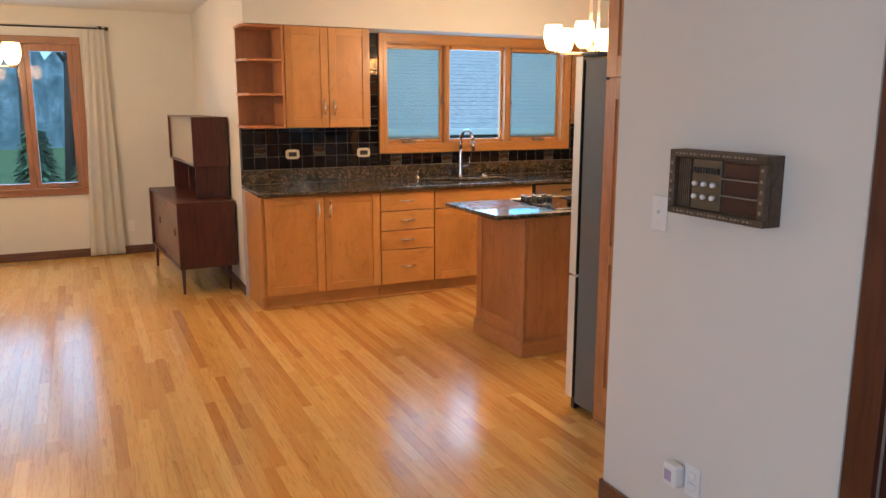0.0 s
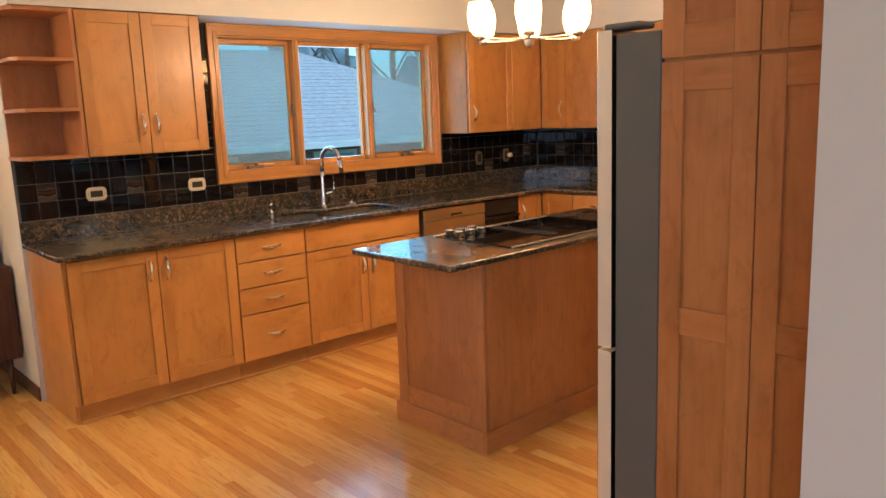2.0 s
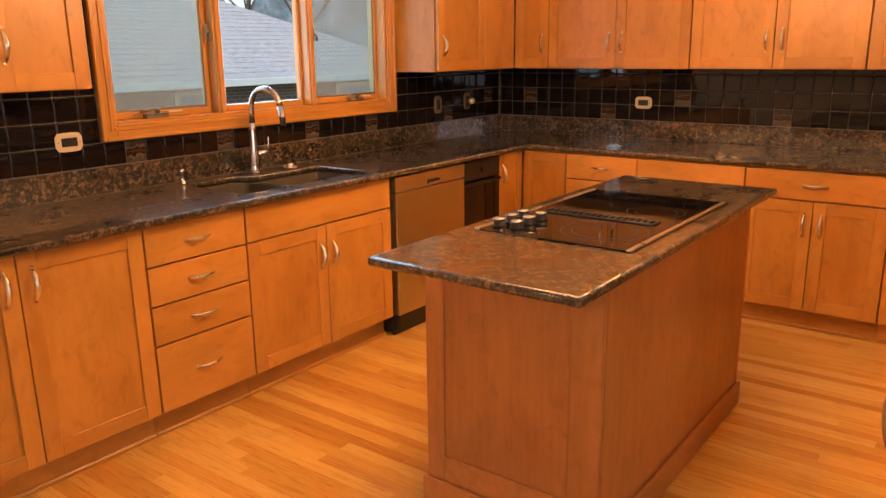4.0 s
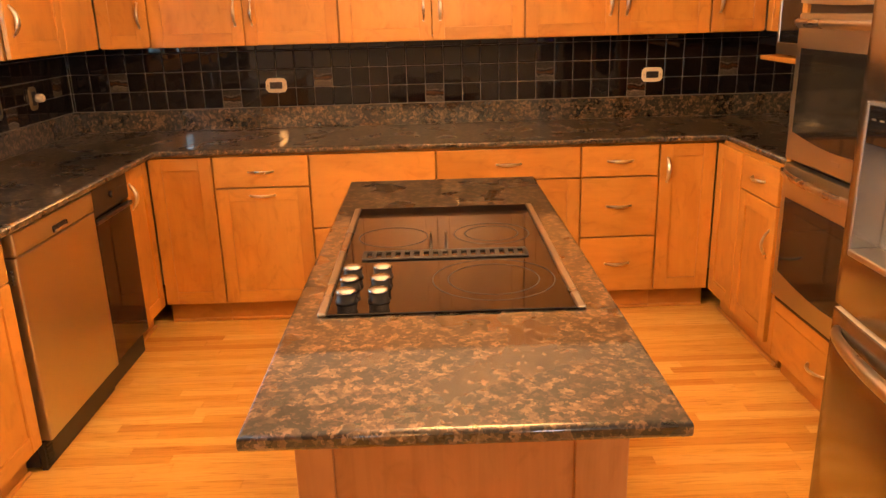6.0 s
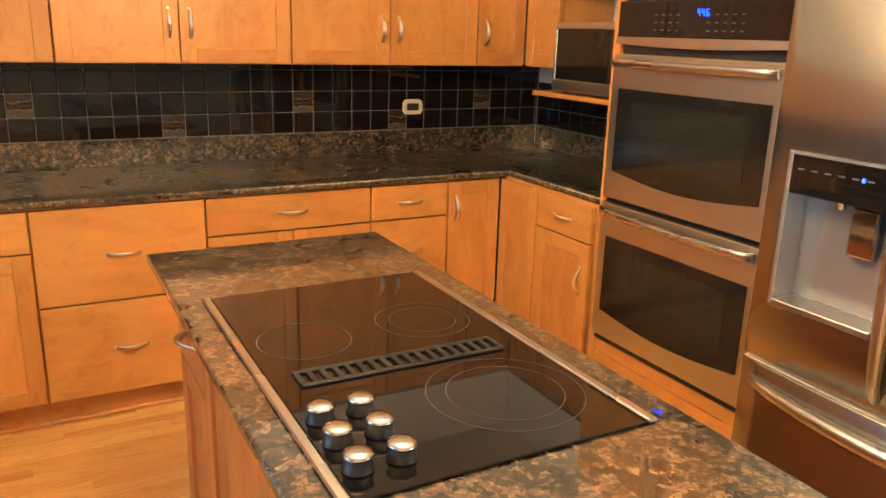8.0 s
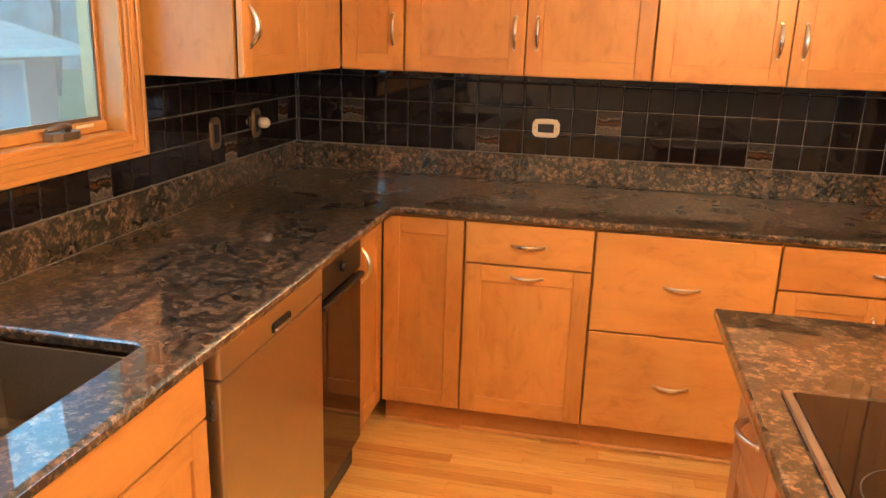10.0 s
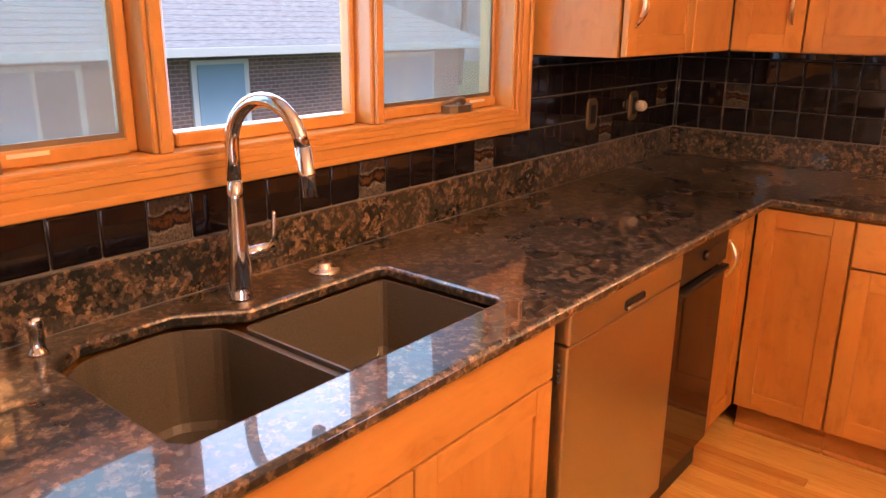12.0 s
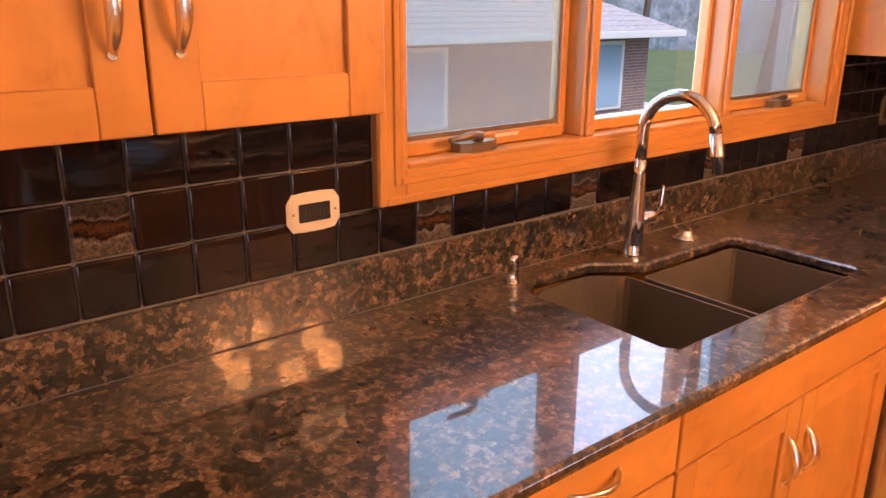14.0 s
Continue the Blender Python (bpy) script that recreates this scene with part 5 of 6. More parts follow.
part("finger_pull", bm, brass_dull, d, "", pose(HX0 + 0.020, 0.2, 0.48, 0, -90, 0))

# ---- things on the switch wall ----
def plate(name, x, y, z, rz, w, h, label, category, body, material):
    """A small wall plate facing local -y."""
    p = thing(name, x, y, z, label, category, "", rz)
    simple("plate", lambda b: box(b, -w / 2, w / 2, -0.006, -0.0005, -h / 2, h / 2, 0, 0.003, 2), material, p)
    body(p)
    return p


def toggle(p):
    simple("toggle", lambda b: (box(b, -0.006, 0.006, -0.0065, -0.0055, -0.014, 0.014), box(b, -0.0045, 0.0045, -0.018, -0.0055, 0.0, 0.010, 0, 0.002)), white_plastic, p)
    for s in (-1, 1):
        bm = bmesh.new()
        lathe(bm, [(0.003, 0), (0.003, 0.0015)], seg=8)
        part("screw", bm, nickel, p, "", pose(0, -0.006, s * 0.038, 90, 0, 0))


def sockets(p):
    for s in (-1, 1):
        simple("socket", lambda b: (box(b, -0.017, 0.017, -0.0085, -0.0055, s * 0.02 - 0.014, s * 0.02 + 0.014, 0, 0.004)), white_plastic, p)


plate("light_switch", 1.9085, 2.280, 1.196, -90, 0.076, 0.122, "white toggle light switch on the wall", "light switch", toggle, white_plastic)
wo = plate("wall_outlet", 1.9085, 2.045, 0.305, -90, 0.072, 0.115, "white wall outlet near the floor", "outlet", sockets, white_plastic)
pl = thing("plug_in_warmer", 1.902, 2.105, 0.312, "small white plug-in scent warmer in the outlet", "air freshener", "", -90)
simple("housing", lambda b: box(b, -0.036, 0.03, -0.045, 0.0, -0.045, 0.035, 0, 0.010, 3), white_plastic, pl)
simple("scent_window", lambda b: box(b, -0.025, 0.01, -0.0462, -0.0445, -0.025, 0.015, 0, 0.001), mat("mauve_gel", (0.45, 0.36, 0.50), 0.3), pl)
plate("wall_outlet", 0.555, Y_FAR - 0.0005, 0.30, 0, 0.072, 0.115, "white wall outlet on the dining wall", "outlet", sockets, white_plastic)

# assemblage box hung beside the switch
art = thing("wall_art_box", 1.8915, 1.972, 1.322, "brown framed shadow box with pegs and panels", "wall art", "", -90)
aged = wood("aged_brown_wood", (0.095, 0.065, 0.042), (0.045, 0.030, 0.020), 0, 0.55, 0.0)
carve = mat("carved_ochre", (0.26, 0.21, 0.14), 0.6)
AW, AH = 0.392, 0.205
simple("case", lambda b: box(b, -AW / 2, AW / 2, -0.030, 0.0165, -AH / 2, AH / 2), aged, art)
for a in ((-AW / 2, AW / 2, AH / 2 - 0.022, AH / 2), (-AW / 2, AW / 2, -AH / 2, -AH / 2 + 0.022)):
    simple("frame_rail", lambda b: box(b, a[0], a[1], -0.054, -0.0305, a[2], a[3], 0, 0.002), aged, art)
for a in ((-AW / 2, -AW / 2 + 0.024), (AW / 2 - 0.024, AW / 2)):
    simple("frame_rail", lambda b: box(b, a[0], a[1], -0.054, -0.0305, -AH / 2 + 0.0225, AH / 2 - 0.0225, 0, 0.002), aged, art)
bm = bmesh.new()
for i in range(22):
    for zz in (AH / 2 - 0.014, -AH / 2 + 0.008):
        xx = -AW / 2 + 0.03 + i * 0.0152
        box(bm, xx, xx + (0.010 if i % 3 else 0.005), -0.0565, -0.0535, zz, zz + 0.007, 0, 0.001)
for s in (-1, 1):
    for k in range(5):
        lathe(bm, [(0.007, 0), (0.004, 0.003)], s * (AW / 2 - 0.012), 0, 8)
        bmesh.ops.rotate(bm, verts=bm.verts[-16:], cent=(s * (AW / 2 - 0.012), 0, 0), matrix=Matrix.Rotation(radians(90), 3, "X"))
        bmesh.ops.translate(bm, verts=bm.verts[-16:], vec=(0, -0.0535, -0.06 + 0.03 * k))
tagged(part("carved_border", bm, carve, art), "worn carved ochre border", "", "", "stuff")
for i in range(6):
    simple("slat", lambda b: box(b, -0.165 + 0.009 * i, -0.159 + 0.009 * i, -0.040, -0.0305, -0.075, 0.075, 0, 0.0006), aged, art)
simple("centre_panel", lambda b: box(b, -0.105, 0.015, -0.038, -0.0305, -0.078, 0.078, 0, 0.001), mat("tarnished_plate", (0.13, 0.105, 0.07), 0.4, 0.5), art)
bm = bmesh.new()
for i in range(9):
    box(bm, -0.095 + 0.0118 * i, -0.087 + 0.0118 * i, -0.048, -0.0385, 0.035, 0.052, 0, 0.001)
part("comb", bm, black_plastic, art)
for r in (0.002, -0.038):
    for i in range(3):
        bm = bmesh.new()
        lathe(bm, [(0.006, 0), (0.008, 0.008), (0.0085, 0.016), (0.005, 0.020)], seg=12)
        part("white_peg", bm, white_plastic, art, "small white peg", pose(-0.082 + 0.038 * i, -0.0385, r, 90, 0, 0))
for i in range(3):
    zz = -0.075 + 0.051 * i
    simple("dark_panel", lambda b: box(b, 0.025, 0.160, -0.036, -0.0305, zz, zz + 0.046, 0, 0.002), mat("oxblood_panel", (0.045, 0.014, 0.011), 0.35), art)
    if i:
        simple("divider", lambda b: box(b, 0.022, 0.163, -0.046, -0.0305, zz - 0.0045, zz - 0.0005), carve, art)

# ---- outlets on the tiled walls ----
def octo_outlet(x, y, z, rz, upright, label, material=None):
    p = thing("tile_outlet", x, y, z, label, "outlet", "splashback outlets", rz)
    w, h = 0.058, 0.037
    bm = bmesh.new()
    pts = [(-w, -0.020), (-w + 0.004, -0.026), (-w + 0.012, -h), (-0.02, -h - 0.0025), (0.02, -h - 0.0025), (w - 0.012, -h), (w - 0.004, -0.026), (w, -0.020), (w, 0.020), (w - 0.004, 0.026), (w - 0.012, h), (0.02, h + 0.0025), (-0.02, h + 0.0025), (-w + 0.012, h), (-w + 0.004, 0.026), (-w, 0.020)]
    prism(bm, pts, 0, 0.004)
    for k, z in ((0.96, 0.004), (0.91, 0.0055), (0.84, 0.0066)):
        prism(bm, [(a * k, b * k) for a, b in pts], z, z + 0.0013)
    m = pose(0, 0, 0, 90, 0, 0) if not upright else pose(0, 0, 0, 90, 0, 0) @ pose(0, 0, 0, 0, 0, 90)
    part("plate", bm, material or cream_plate, p, "", m)
    simple("socket", lambda b: box(b, -0.034, 0.034, -0.018, 0.018, 0.0077, 0.0095, 0, 0.002), black_plastic, p, "black rectangular socket", m)
    for s in (-1, 1):
        simple("slots", lambda b: (box(b, s * 0.016 - 0.005, s * 0.016 - 0.0035, -0.006, 0.005, 0.0094, 0.0099), box(b, s * 0.016 + 0.0035, s * 0.016 + 0.005, -0.006, 0.005, 0.0094, 0.0099)), legend_print, p, "", m)
        bm = bmesh.new()
        lathe(bm, [(0.003, 0.0076), (0.003, 0.009)], s * 0.046, 0, 8)
        part("screw", bm, brass_dull, p, "", m)
    return p


YT, XT = Y_N - 0.0075, X_E - 0.0075               # tile faces
for x in (1.70, 2.318):
    octo_outlet(x, YT, 1.152, 0, False, "cream octagonal outlet plate on black tiles")
for y in (5.372, 3.287):
    octo_outlet(XT, y, 1.150, -90, False, "cream octagonal outlet plate on black tiles")
octo_outlet(4.86, YT, 1.150, 0, True, "dull brass outlet plate on black tiles", brass_dull)
octo_outlet(5.20, YT, 1.155, 0, True, "dull brass outlet plate with a plug", brass_dull)
nl = thing("night_light", 5.22, YT - 0.0097, 1.155, "small round cream night light in the outlet", "night light")
bm = bmesh.new()
lathe(bm, [(0.018, 0), (0.022, 0.012), (0.021, 0.030), (0.012, 0.040)], seg=16)
part("globe", bm, cream_plate, nl, "", pose(0, 0, 0, 90, 0, 0))

# floor register by the dining wall
rg = thing("floor_register", -0.58, 8.68, 0.0, "tan slotted floor register in the oak floor", "floor register")
simple("frame", lambda b: (box(b, -0.15, 0.15, -0.05, -0.035, 0, 0.004), box(b, -0.15, 0.15, 0.035, 0.05, 0, 0.004)), brass_dull, rg)
for i in range(15):
    simple("slat", lambda b: box(b, -0.145 + 0.02 * i, -0.135 + 0.02 * i, -0.0348, 0.0348, 0.0005, 0.004), brass_dull, rg)


# ---- outdoors ----
GZ = -1.75
grass = mat("lawn", (0.07, 0.12, 0.03), 0.9)
gn, gl_, gb = nodes_of(grass)
gl_.new(ramp(grass, tex(grass, coords(grass, jitter=False), 1.2, 5), [(0.3, (0.05, 0.085, 0.022)), (0.7, (0.10, 0.14, 0.045))]), gb.inputs["Base Color"])
bm = bmesh.new()
box(bm, -600, 600, 9.7, 900, GZ - 0.5, GZ)
box(bm, -600, 600, -600, 9.7, GZ - 0.5, GZ - 0.002)
setting("ground", bm, grass, "mown green lawn around the houses", "ground")
concrete = plaster("concrete", (0.42, 0.40, 0.37), 0.85)
bm = bmesh.new()
box(bm, 19.6, 24.5, 12, 40, GZ + 0.002, GZ + 0.03)
setting("pavement", bm, concrete, "pale concrete drive beside the neighbouring house", "pavement")

brick = mat("red_brick", (0.2, 0.08, 0.05), 0.85)
bn, bl, bb = nodes_of(brick)
bt = bn.new("ShaderNodeTexBrick")
for k, v in (("Scale", 1.0), ("Mortar Size", 0.008), ("Brick Width", 0.21), ("Row Height", 0.075)):
    bt.inputs[k].default_value = v
bt.inputs["Color1"].default_value, bt.inputs["Color2"].default_value, bt.inputs["Mortar"].default_value = (0.22, 0.105, 0.080, 1), (0.15, 0.078, 0.064, 1), (0.26, 0.24, 0.22, 1)
bc = bn.new("ShaderNodeTexCoord")
bmp = bn.new("ShaderNodeMapping")
bmp.inputs["Rotation"].default_value = (radians(90), 0, 0)
bl.new(bc.outputs["Object"], bmp.inputs["Vector"])
bl.new(bmp.outputs["Vector"], bt.inputs["Vector"])
bl.new(bt.outputs["Color"], bb.inputs["Base Color"])

shingle = mat("grey_shingle", (0.22, 0.21, 0.20), 0.9)
hn, hl, hb = nodes_of(shingle)
hl.new(ramp(shingle, tex(shingle, coords(shingle, (3, 14, 14), False), 2.0, 5), [(0.3, (0.20, 0.195, 0.19)), (0.7, (0.38, 0.37, 0.36))]), hb.inputs["Base Color"])
white_trim = mat("white_trim_paint", (0.50, 0.50, 0.47), 0.5)
dark_glass = mat("house_window_glass", (0.10, 0.13, 0.16), 0.08)
curtain_blue = mat("pale_blind", (0.20, 0.31, 0.38), 0.8)

hs = thing("neighbour_house", 6.0, 17.6, GZ, "brick neighbouring house with a grey hipped roof", "house")
EZ = 2.72                                        # eaves above its ground
simple("wall", lambda b: box(b, -3.4, 12.2, 0.0, 10, 0, EZ - 0.1), brick, hs)
bm = bmesh.new()
NR = 24
for k in range(NR):
    f0, f1 = k / NR, (k + 1) / NR
    ex0, ex1, ey0, ey1 = -4.0, 12.75, -0.55, 10.55
    run = (ey1 - ey0) / 2

    def ring(f, dz=0.0):
        o = run * f
        z = EZ + 2.55 * f + dz
        return [(ex0 + o, ey0 + o, z), (ex1 - o, ey0 + o, z), (ex1 - o, ey1 - o, z), (ex0 + o, ey1 - o, z)]
    a, b, c = ring(f0, 0.014), ring(f1, 0.0), ring(f0, -0.012)
    va, vb, vc = [bm.verts.new(p) for p in a], [bm.verts.new(p) for p in b], [bm.verts.new(p) for p in c]
    for i in range(4):
        j = (i + 1) % 4
        bm.faces.new((va[i], va[j], vb[j], vb[i]))
        bm.faces.new((vc[i], vc[j], va[j], va[i]))
bmesh.ops.recalc_face_normals(bm, faces=bm.faces)
part("roof", bm, shingle, hs, "grey shingled hipped roof in courses")
bm = bmesh.new()
box(bm, -4.05, 12.8, -0.66, -0.55, EZ - 0.16, EZ + 0.0, 0, 0.01)
box(bm, 12.751, 12.86, -0.55, 10.6, EZ - 0.16, EZ, 0, 0.01)
part("gutter", bm, white_trim, hs, "white eaves gutter")
simple("soffit", lambda b: box(b, -4.0, 12.75, -0.55, 0.0, EZ - 0.14, EZ - 0.10), white_trim, hs)
for wx, ww in ((-1.2, 1.5), (1.6, 1.4), (5.0, 1.1), (10.15, 1.9)):
    win = simple("window", lambda b: box(b, wx - ww / 2 - 0.08, wx + ww / 2 + 0.08, -0.06, -0.001, 0.85, EZ - 0.25), white_trim, hs)
    n = 2 if ww > 1.2 else 1
    for i in range(n):
        a = wx - ww / 2 + ww / n * i
        simple("pane", lambda b: box(b, a + 0.04, a + ww / n - 0.04, -0.075, -0.0605, 0.93, EZ - 0.33), curtain_blue if i % 2 == 0 or wx > 9 else dark_glass, win)

# lap-sided wing of this house, past the window
bm = bmesh.new()
for i in range(26):
    z = GZ + 0.2 + i * 0.17
    box(bm, 7.0, 7.2, 6.72, 8.05, z, z + 0.165, 0, 0.006)
box(bm, 6.985, 7.2, 8.052, 8.14, GZ, 3.0, 0, 0.004)
setting("siding_wing", bm, white_trim, "white lap siding beyond the kitchen window", "siding")

bark = mat("bark", (0.075, 0.055, 0.042), 0.9)
kn_, kl_, kb_ = nodes_of(bark)
kl_.new(ramp(bark, tex(bark, coords(bark, (9, 9, 2)), 3, 4), [(0.3, (0.045, 0.034, 0.027)), (0.7, (0.11, 0.085, 0.065))]), kb_.inputs["Base Color"])
needle = mat("conifer_needles", (0.045, 0.09, 0.035), 0.8)
nn_, nl_, nb_ = nodes_of(needle)
nrnd = nn_.new("ShaderNodeNewGeometry").outputs["Random Per Island"]
nl_.new(ramp(needle, nrnd, [(0.0, (0.035, 0.075, 0.045)), (0.6, (0.075, 0.14, 0.065)), (1.0, (0.13, 0.20, 0.08))]), nb_.inputs["Base Color"])


def conifer(x, y, h, seed, spread_r):
    rng = random.Random(seed)
    t = thing("conifer", x, y, GZ, "dark green conifer tree on the lawn", "tree", "garden trees")
    bm = bmesh.new()
    sweep(bm, [(0, 0, 0), (0.03, 0, h * 0.5), (0, 0.02, h)], [0.13, 0.08, 0.015], 8)
    part("trunk", bm, bark, t)
    vs, fs = [], []
    for k in range(3000):
        v = rng.random() ** 0.8
        a = rng.uniform(0, 2 * math.pi)
        r = spread_r * (1 - v) * rng.uniform(0.35, 1.05) * (0.85 + 0.25 * math.sin(3 * a + 9 * v)) + 0.04
        p = Vector((r * math.cos(a), r * math.sin(a), 0.25 + v * (h - 0.3) - 0.16 * r))
        out = Vector((math.cos(a), math.sin(a), -0.35 + rng.uniform(-0.3, 0.3))).normalized()
        side = out.cross(Vector((0, 0, 1))).normalized() * rng.uniform(0.025, 0.06)
        ln = rng.uniform(0.12, 0.30)
        b = len(vs)
        vs += [p - side * 0.4, p + out * ln * 0.5 - side, p + out * ln, p + out * ln * 0.5 + side, p + side * 0.4]
        fs.append((b, b + 1, b + 2, b + 3, b + 4))
    me = bpy.data.meshes.new("crown")
    me.from_pydata(vs, [], fs)
    me.materials.append(needle)
    put("crown", me, t)


def bare_tree(x, y, h, seed):
    rng = random.Random(seed)
    t = thing("bare_tree", x, y, GZ, "tall leafless tree with dark branches", "tree", "garden trees")
    bm = bmesh.new()
    top = Vector((rng.uniform(-0.4, 0.4), rng.uniform(-0.4, 0.4), h * 0.55))
    sweep(bm, [(0, 0, 0), top * 0.5 + Vector((0.1, 0, 0)), top], [0.20, 0.16, 0.10], 8)
    part("trunk", bm, bark, t)
    bm = bmesh.new()

    def grow(p, d, ln, r, depth):
        q = p + d * ln
        sweep(bm, [p, (p + q) / 2 + Vector((rng.uniform(-1, 1), rng.uniform(-1, 1), 0)) * ln * 0.06, q], [r, r * 0.8, r * 0.55], 5, caps=False)
        if depth:
            for _ in range(3 if depth > 1 else 4):
                nd = (d + Vector((rng.uniform(-0.9, 0.9), rng.uniform(-0.9, 0.9), rng.uniform(-0.15, 0.5)))).normalized()
                grow(p + d * ln * rng.uniform(0.55, 1.0), nd, ln * rng.uniform(0.55, 0.75), r * 0.5, depth - 1)
    for k in range(5):
        a = 2 * math.pi * k / 5 + rng.uniform(-0.4, 0.4)
        grow(top * rng.uniform(0.55, 1.0), Vector((math.cos(a) * 0.7, math.sin(a) * 0.7, 0.8)).normalized(), h * 0.22, 0.07, 3)
    part("branches", bm, bark, t)


for i, (x, y, h, r) in enumerate(((-0.6, 16.2, 2.9, 0.9), (-1.9, 18.0, 3.6, 1.0), (-3.4, 15.2, 3.0, 0.9), (0.6, 19.5, 3.4, 1.0), (-5.4, 18, 4.2, 1.2), (-7.6, 16, 3.6, 1.1))):
    conifer(x, y, h, i + 1, r)
for i, (x, y, h) in enumerate(((-1.0, 21.5, 13), (-4.2, 21, 14), (0.4, 23, 15), (-7.0, 20, 13), (-2.6, 24, 14), (-5.6, 26, 15), (-0.2, 28, 15), (-3.3, 29, 16), (26, 38, 14), (20, 34, 13), (31, 40, 15), (-2.4, 26, 16), (10.3, 10.2, 11), (23, 27, 10), (34, 30, 12))):
    bare_tree(x, y, h, 40 + i)
# distance haze is mixed into the woods' pale bluish-grey colours
hazy_wood_far = mat("hazy_far_woods", (0.10, 0.12, 0.12), 1.0)
wn_, wl_, wb_ = nodes_of(hazy_wood_far)
wl_.new(ramp(hazy_wood_far, tex(hazy_wood_far, coords(hazy_wood_far, (1, 1, 0.8), False), 0.8, 13, 0.82, 0.3), [(0.36, (0.05, 0.075, 0.085)), (0.5, (0.13, 0.175, 0.19)), (0.64, (0.30, 0.36, 0.40))]), wb_.inputs["Base Color"])
bm = bmesh.new()
rng = random.Random(9)
prev = None
for k in range(141):
    a = radians(-8 + 196 * k / 140)
    hgt = (9 if k < 79 else 21) + 2.6 * math.sin(k * 0.7) + rng.uniform(-1.6, 1.6)
    rad = 66 + 3 * math.sin(k * 0.23)
    cx, cy = math.cos(a), math.sin(a)
    cur = [bm.verts.new((cx * rad, cy * rad, GZ)), bm.verts.new((cx * (rad + 1.2), cy * (rad + 1.2), GZ + hgt))]
    if prev:
        bm.faces.new((prev[0], cur[0], cur[1], prev[1]))
    prev = cur
bd = setting("backdrop", bm, hazy_wood_far, "far woods behind the gardens with bluish-grey haze in their colour", "far woods")
bd["kind"] = "stuff"

# ---- tiles on the splashbacks ----
TT = 0.0070


def tile_mesh(w, h, material):
    bm = bmesh.new()
    box(bm, -w / 2, w / 2, -TT, -0.0003, -h / 2, h / 2, 0, 0.0042, 2)
    for f in bm.faces:
        f.smooth = len(f.verts) == 4 and f.calc_area() < 0.0006
    return mesh_of("tile", bm, material)


TILES = {}


def tile(parent, x, y, z, rz, w, h, accent=False):
    key = (round(w, 3), round(h, 3), accent)
    if key not in TILES:
        TILES[key] = tile_mesh(w, h, accent_m if accent else tile_m)
    put("tile", TILES[key], parent, pose(x, y, z, TRNG.uniform(-0.35, 0.35), 0, rz + TRNG.uniform(-0.35, 0.35)))


TRNG = random.Random(12)
ZROW, RH = 1.0335, 0.1010
ROWS_Z = [ZROW + RH * i for i in range(12)]


def tiled(parent, along, fixed, rz, a0, a1, start, zmax, accents=(), zmin=ZROW, pitch=0.0985):
    """Courses of tiles from a0 to a1, joints falling at start + n * pitch."""
    k0 = math.floor((a0 - start) / pitch)
    k = k0
    while start + k * pitch < a1 - 0.004:
        lo, hi = max(a0, start + k * pitch), min(a1, start + (k + 1) * pitch)
        k += 1
        if hi - lo < 0.012:
            continue
        for r, z in enumerate(ROWS_Z):
            z0, z1 = max(z, zmin), min(z + RH, zmax)
            if z1 - z0 < 0.012:
                continue
            c = (lo + hi) / 2
            acc = any(abs(c - p) < pitch / 2 and q == r for p, q in accents)
            w, h = hi - lo - 0.0035, z1 - z0 - 0.0033
            if along == "x":
                tile(parent, c, fixed, (z0 + z1) / 2, rz, w, h, acc)
            else:
                tile(parent, fixed, c, (z0 + z1) / 2, rz, w, h, acc)


def grout_sheet(parent, x0, x1, y0, y1, z0, z1):
    simple("grout_bed", lambda b: box(b, x0, x1, y0, y1, z0, z1), grout, parent, "grey grout bed")


ACC_N = [(1.93, 1), (2.62, 0), (3.115, 0), (3.72, 0), (4.22, 0), (1.39, 1)]
SN = 1.979
ROW1 = ZROW + RH
tiled(wall_north, "x", Y_N - 0.0025, 0, 1.28, 5.620, SN, ROW1, ACC_N + [(5.02, 0)])
tiled(wall_north, "x", Y_N - 0.0025, 0, 1.28, 2.460, SN, 1.375, ACC_N, ROW1)
tiled(wall_north, "x", Y_N - 0.0025, 0, 2.275, 2.460, SN, 2.148, (), 1.3765)
tiled(wall_north, "x", Y_N - 0.0025, 0, 4.414, 4.440, SN, 2.148, (), ROW1)
tiled(wall_north, "x", Y_N - 0.0025, 0, 4.440, 5.620, SN, 1.375, [(5.46, 1)], ROW1)
grout_sheet(wall_north, 1.277, 2.4605, Y_N - 0.0028, Y_N - 0.0004, 1.029, 1.3755)
grout_sheet(wall_north, 2.274, 2.4605, Y_N - 0.0028, Y_N - 0.0004, 1.376, 2.1485)
grout_sheet(wall_north, 2.461, 4.413, Y_N - 0.0028, Y_N - 0.0004, 1.029, 1.137)
grout_sheet(wall_north, 4.4135, 5.629, Y_N - 0.0028, Y_N - 0.0004, 1.029, 1.3755)
ACC_E = [(6.238, 1), (5.615, 0), (5.113, 1), (4.504, 0), (3.891, 1), (3.384, 0), (2.85, 1)]
tiled(wall_east, "y", X_E - 0.0025, -90, 2.49, 6.505, 5.06, 1.375, ACC_E, ZROW, 0.1023)
grout_sheet(wall_east, X_E - 0.0028, X_E - 0.0004, 2.481, 6.512, 1.029, 1.3755)
tiled(wall_south, "x", Y_S + 0.0025, 180, 4.25, 5.620, 5.60, 1.275)
grout_sheet(wall_south, 4.248, 5.627, Y_S + 0.0004, Y_S + 0.0028, 1.029, 1.276)

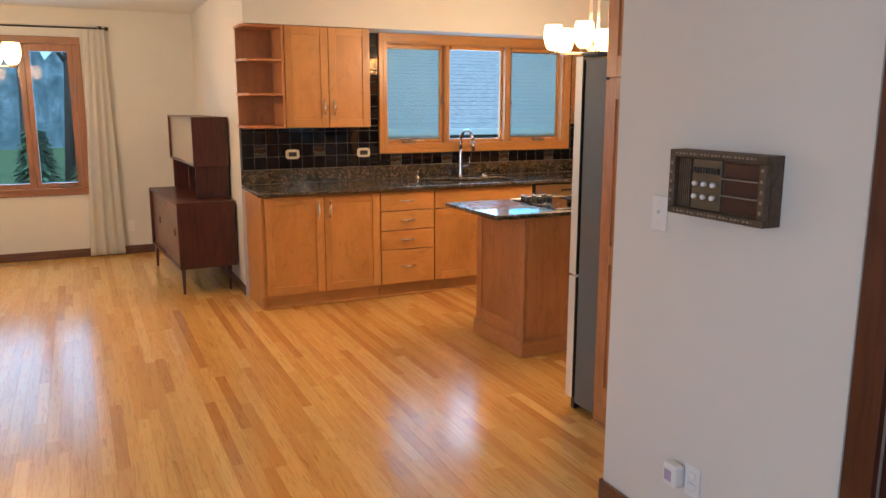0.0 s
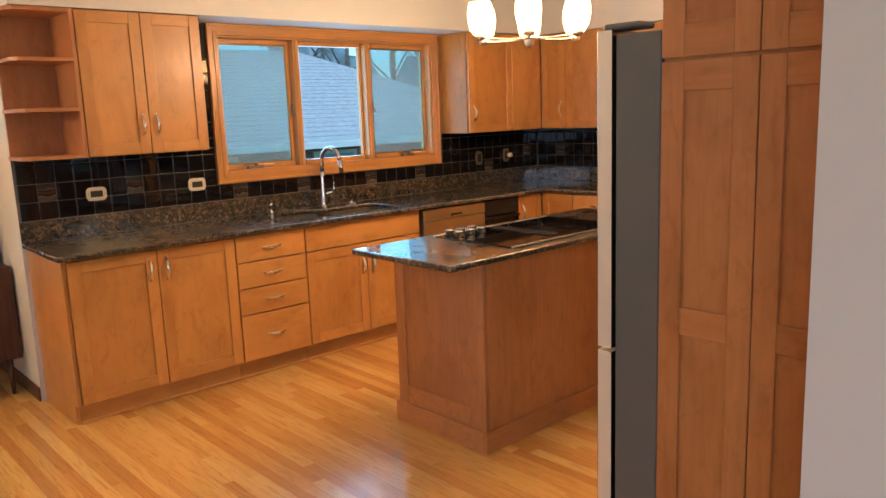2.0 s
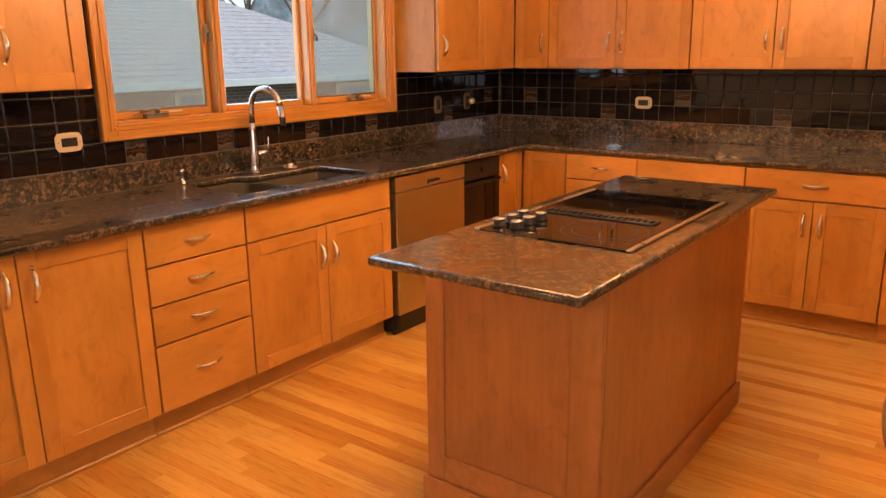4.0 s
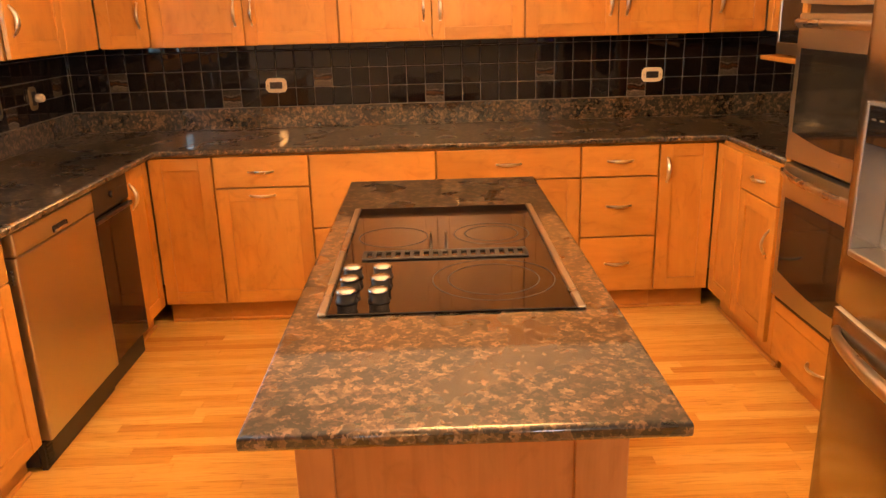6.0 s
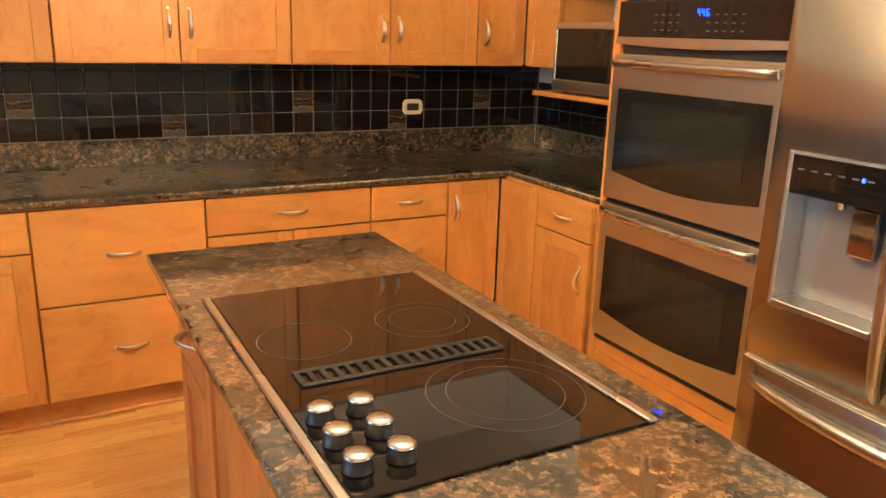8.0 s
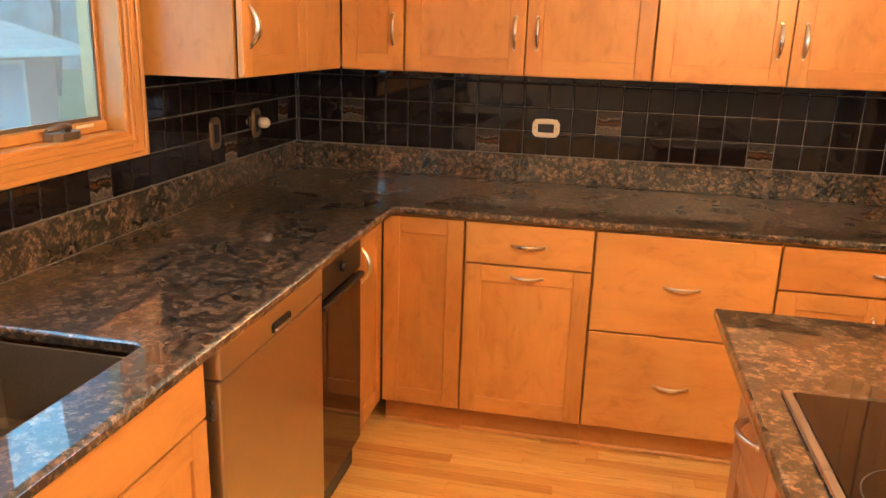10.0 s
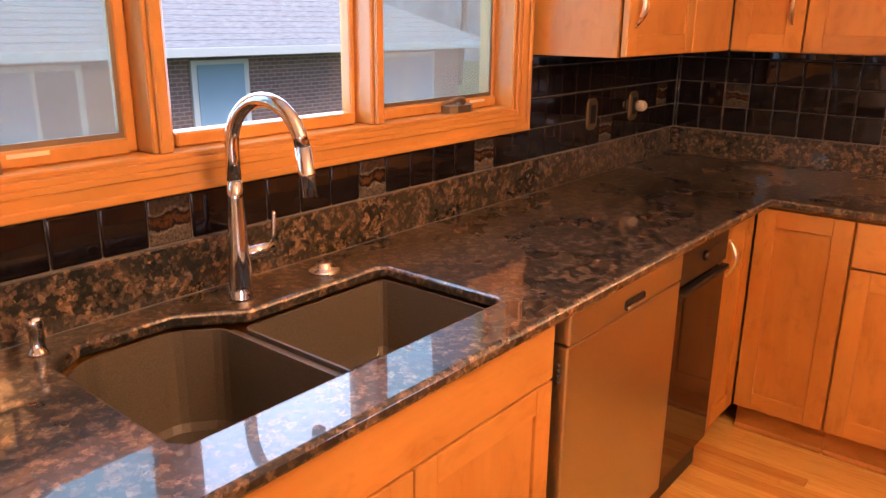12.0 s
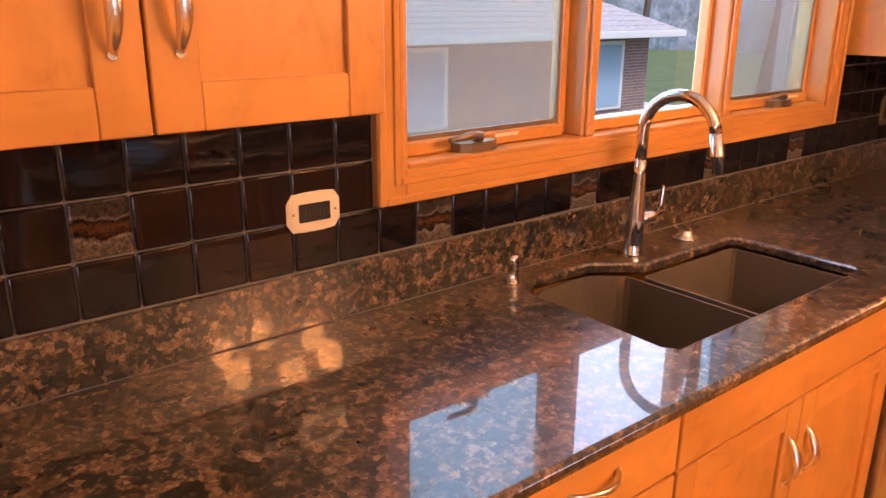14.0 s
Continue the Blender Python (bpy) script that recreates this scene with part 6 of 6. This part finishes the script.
# ---- oak strips of the floor, laid along y ----
PW, PT = 0.0572, 0.012
frng = random.Random(77)
LENGTHS = (0.45, 0.62, 0.8, 1.0, 1.2, 1.45)
PLANKS = {}


def plank_mesh(ln):
    if ln not in PLANKS:
        bm = bmesh.new()
        box(bm, -PW / 2 + 0.0001, PW / 2 - 0.0001, 0.0003, ln - 0.0003, -PT, 0, 0, 0.0005)
        PLANKS[ln] = mesh_of("plank", bm, oak_part)
    return PLANKS[ln]


rv, rf, made = [], [], 0
x = X_W + PW / 2
while x < X_E:
    y = Y_BACK - frng.uniform(0, 1.2)
    while y < Y_FAR:
        ln = frng.choice(LENGTHS)
        lift = frng.uniform(0, 0.0004)
        y1 = min(y + ln, Y_FAR if x < 1.40 else 6.60)
        south = Y_BACK if x < 2.10 else 2.40
        if y1 > south and y < y1 - 0.01:
            near = 0.55 < x < 2.5 and 2.41 < y < 5.6 and y1 == y + ln
            if near and made < 300:
                put("plank", plank_mesh(ln), floor, pose(x, y, -lift))
                made += 1
            else:
                ya = max(y, south) + 0.0003
                b = len(rv)
                xa, xb, xc, xd = x - PW / 2 + 0.0001, x + PW / 2 - 0.0001, x - PW / 2 + 0.0006, x + PW / 2 - 0.0006
                yb = y1 - 0.0003
                rv += [(xa, ya, -PT), (xb, ya, -PT), (xb, yb, -PT), (xa, yb, -PT), (xa, ya, -0.0005 - lift), (xb, ya, -0.0005 - lift), (xb, yb, -0.0005 - lift), (xa, yb, -0.0005 - lift), (xc, ya + 0.0005, -lift), (xd, ya + 0.0005, -lift), (xd, yb - 0.0005, -lift), (xc, yb - 0.0005, -lift)]
                rf += [(b, b + 1, b + 5, b + 4), (b + 1, b + 2, b + 6, b + 5), (b + 2, b + 3, b + 7, b + 6), (b + 3, b, b + 4, b + 7), (b + 4, b + 5, b + 9, b + 8), (b + 5, b + 6, b + 10, b + 9), (b + 6, b + 7, b + 11, b + 10), (b + 7, b + 4, b + 8, b + 11), (b + 8, b + 9, b + 10, b + 11)]
        y += ln
    x += PW
me = bpy.data.meshes.new("planks_rest")
me.from_pydata(rv, [], rf)
me.materials.append(oak_rest)
tagged(put("planks_rest", me, floor), "", "", "", "stuff")
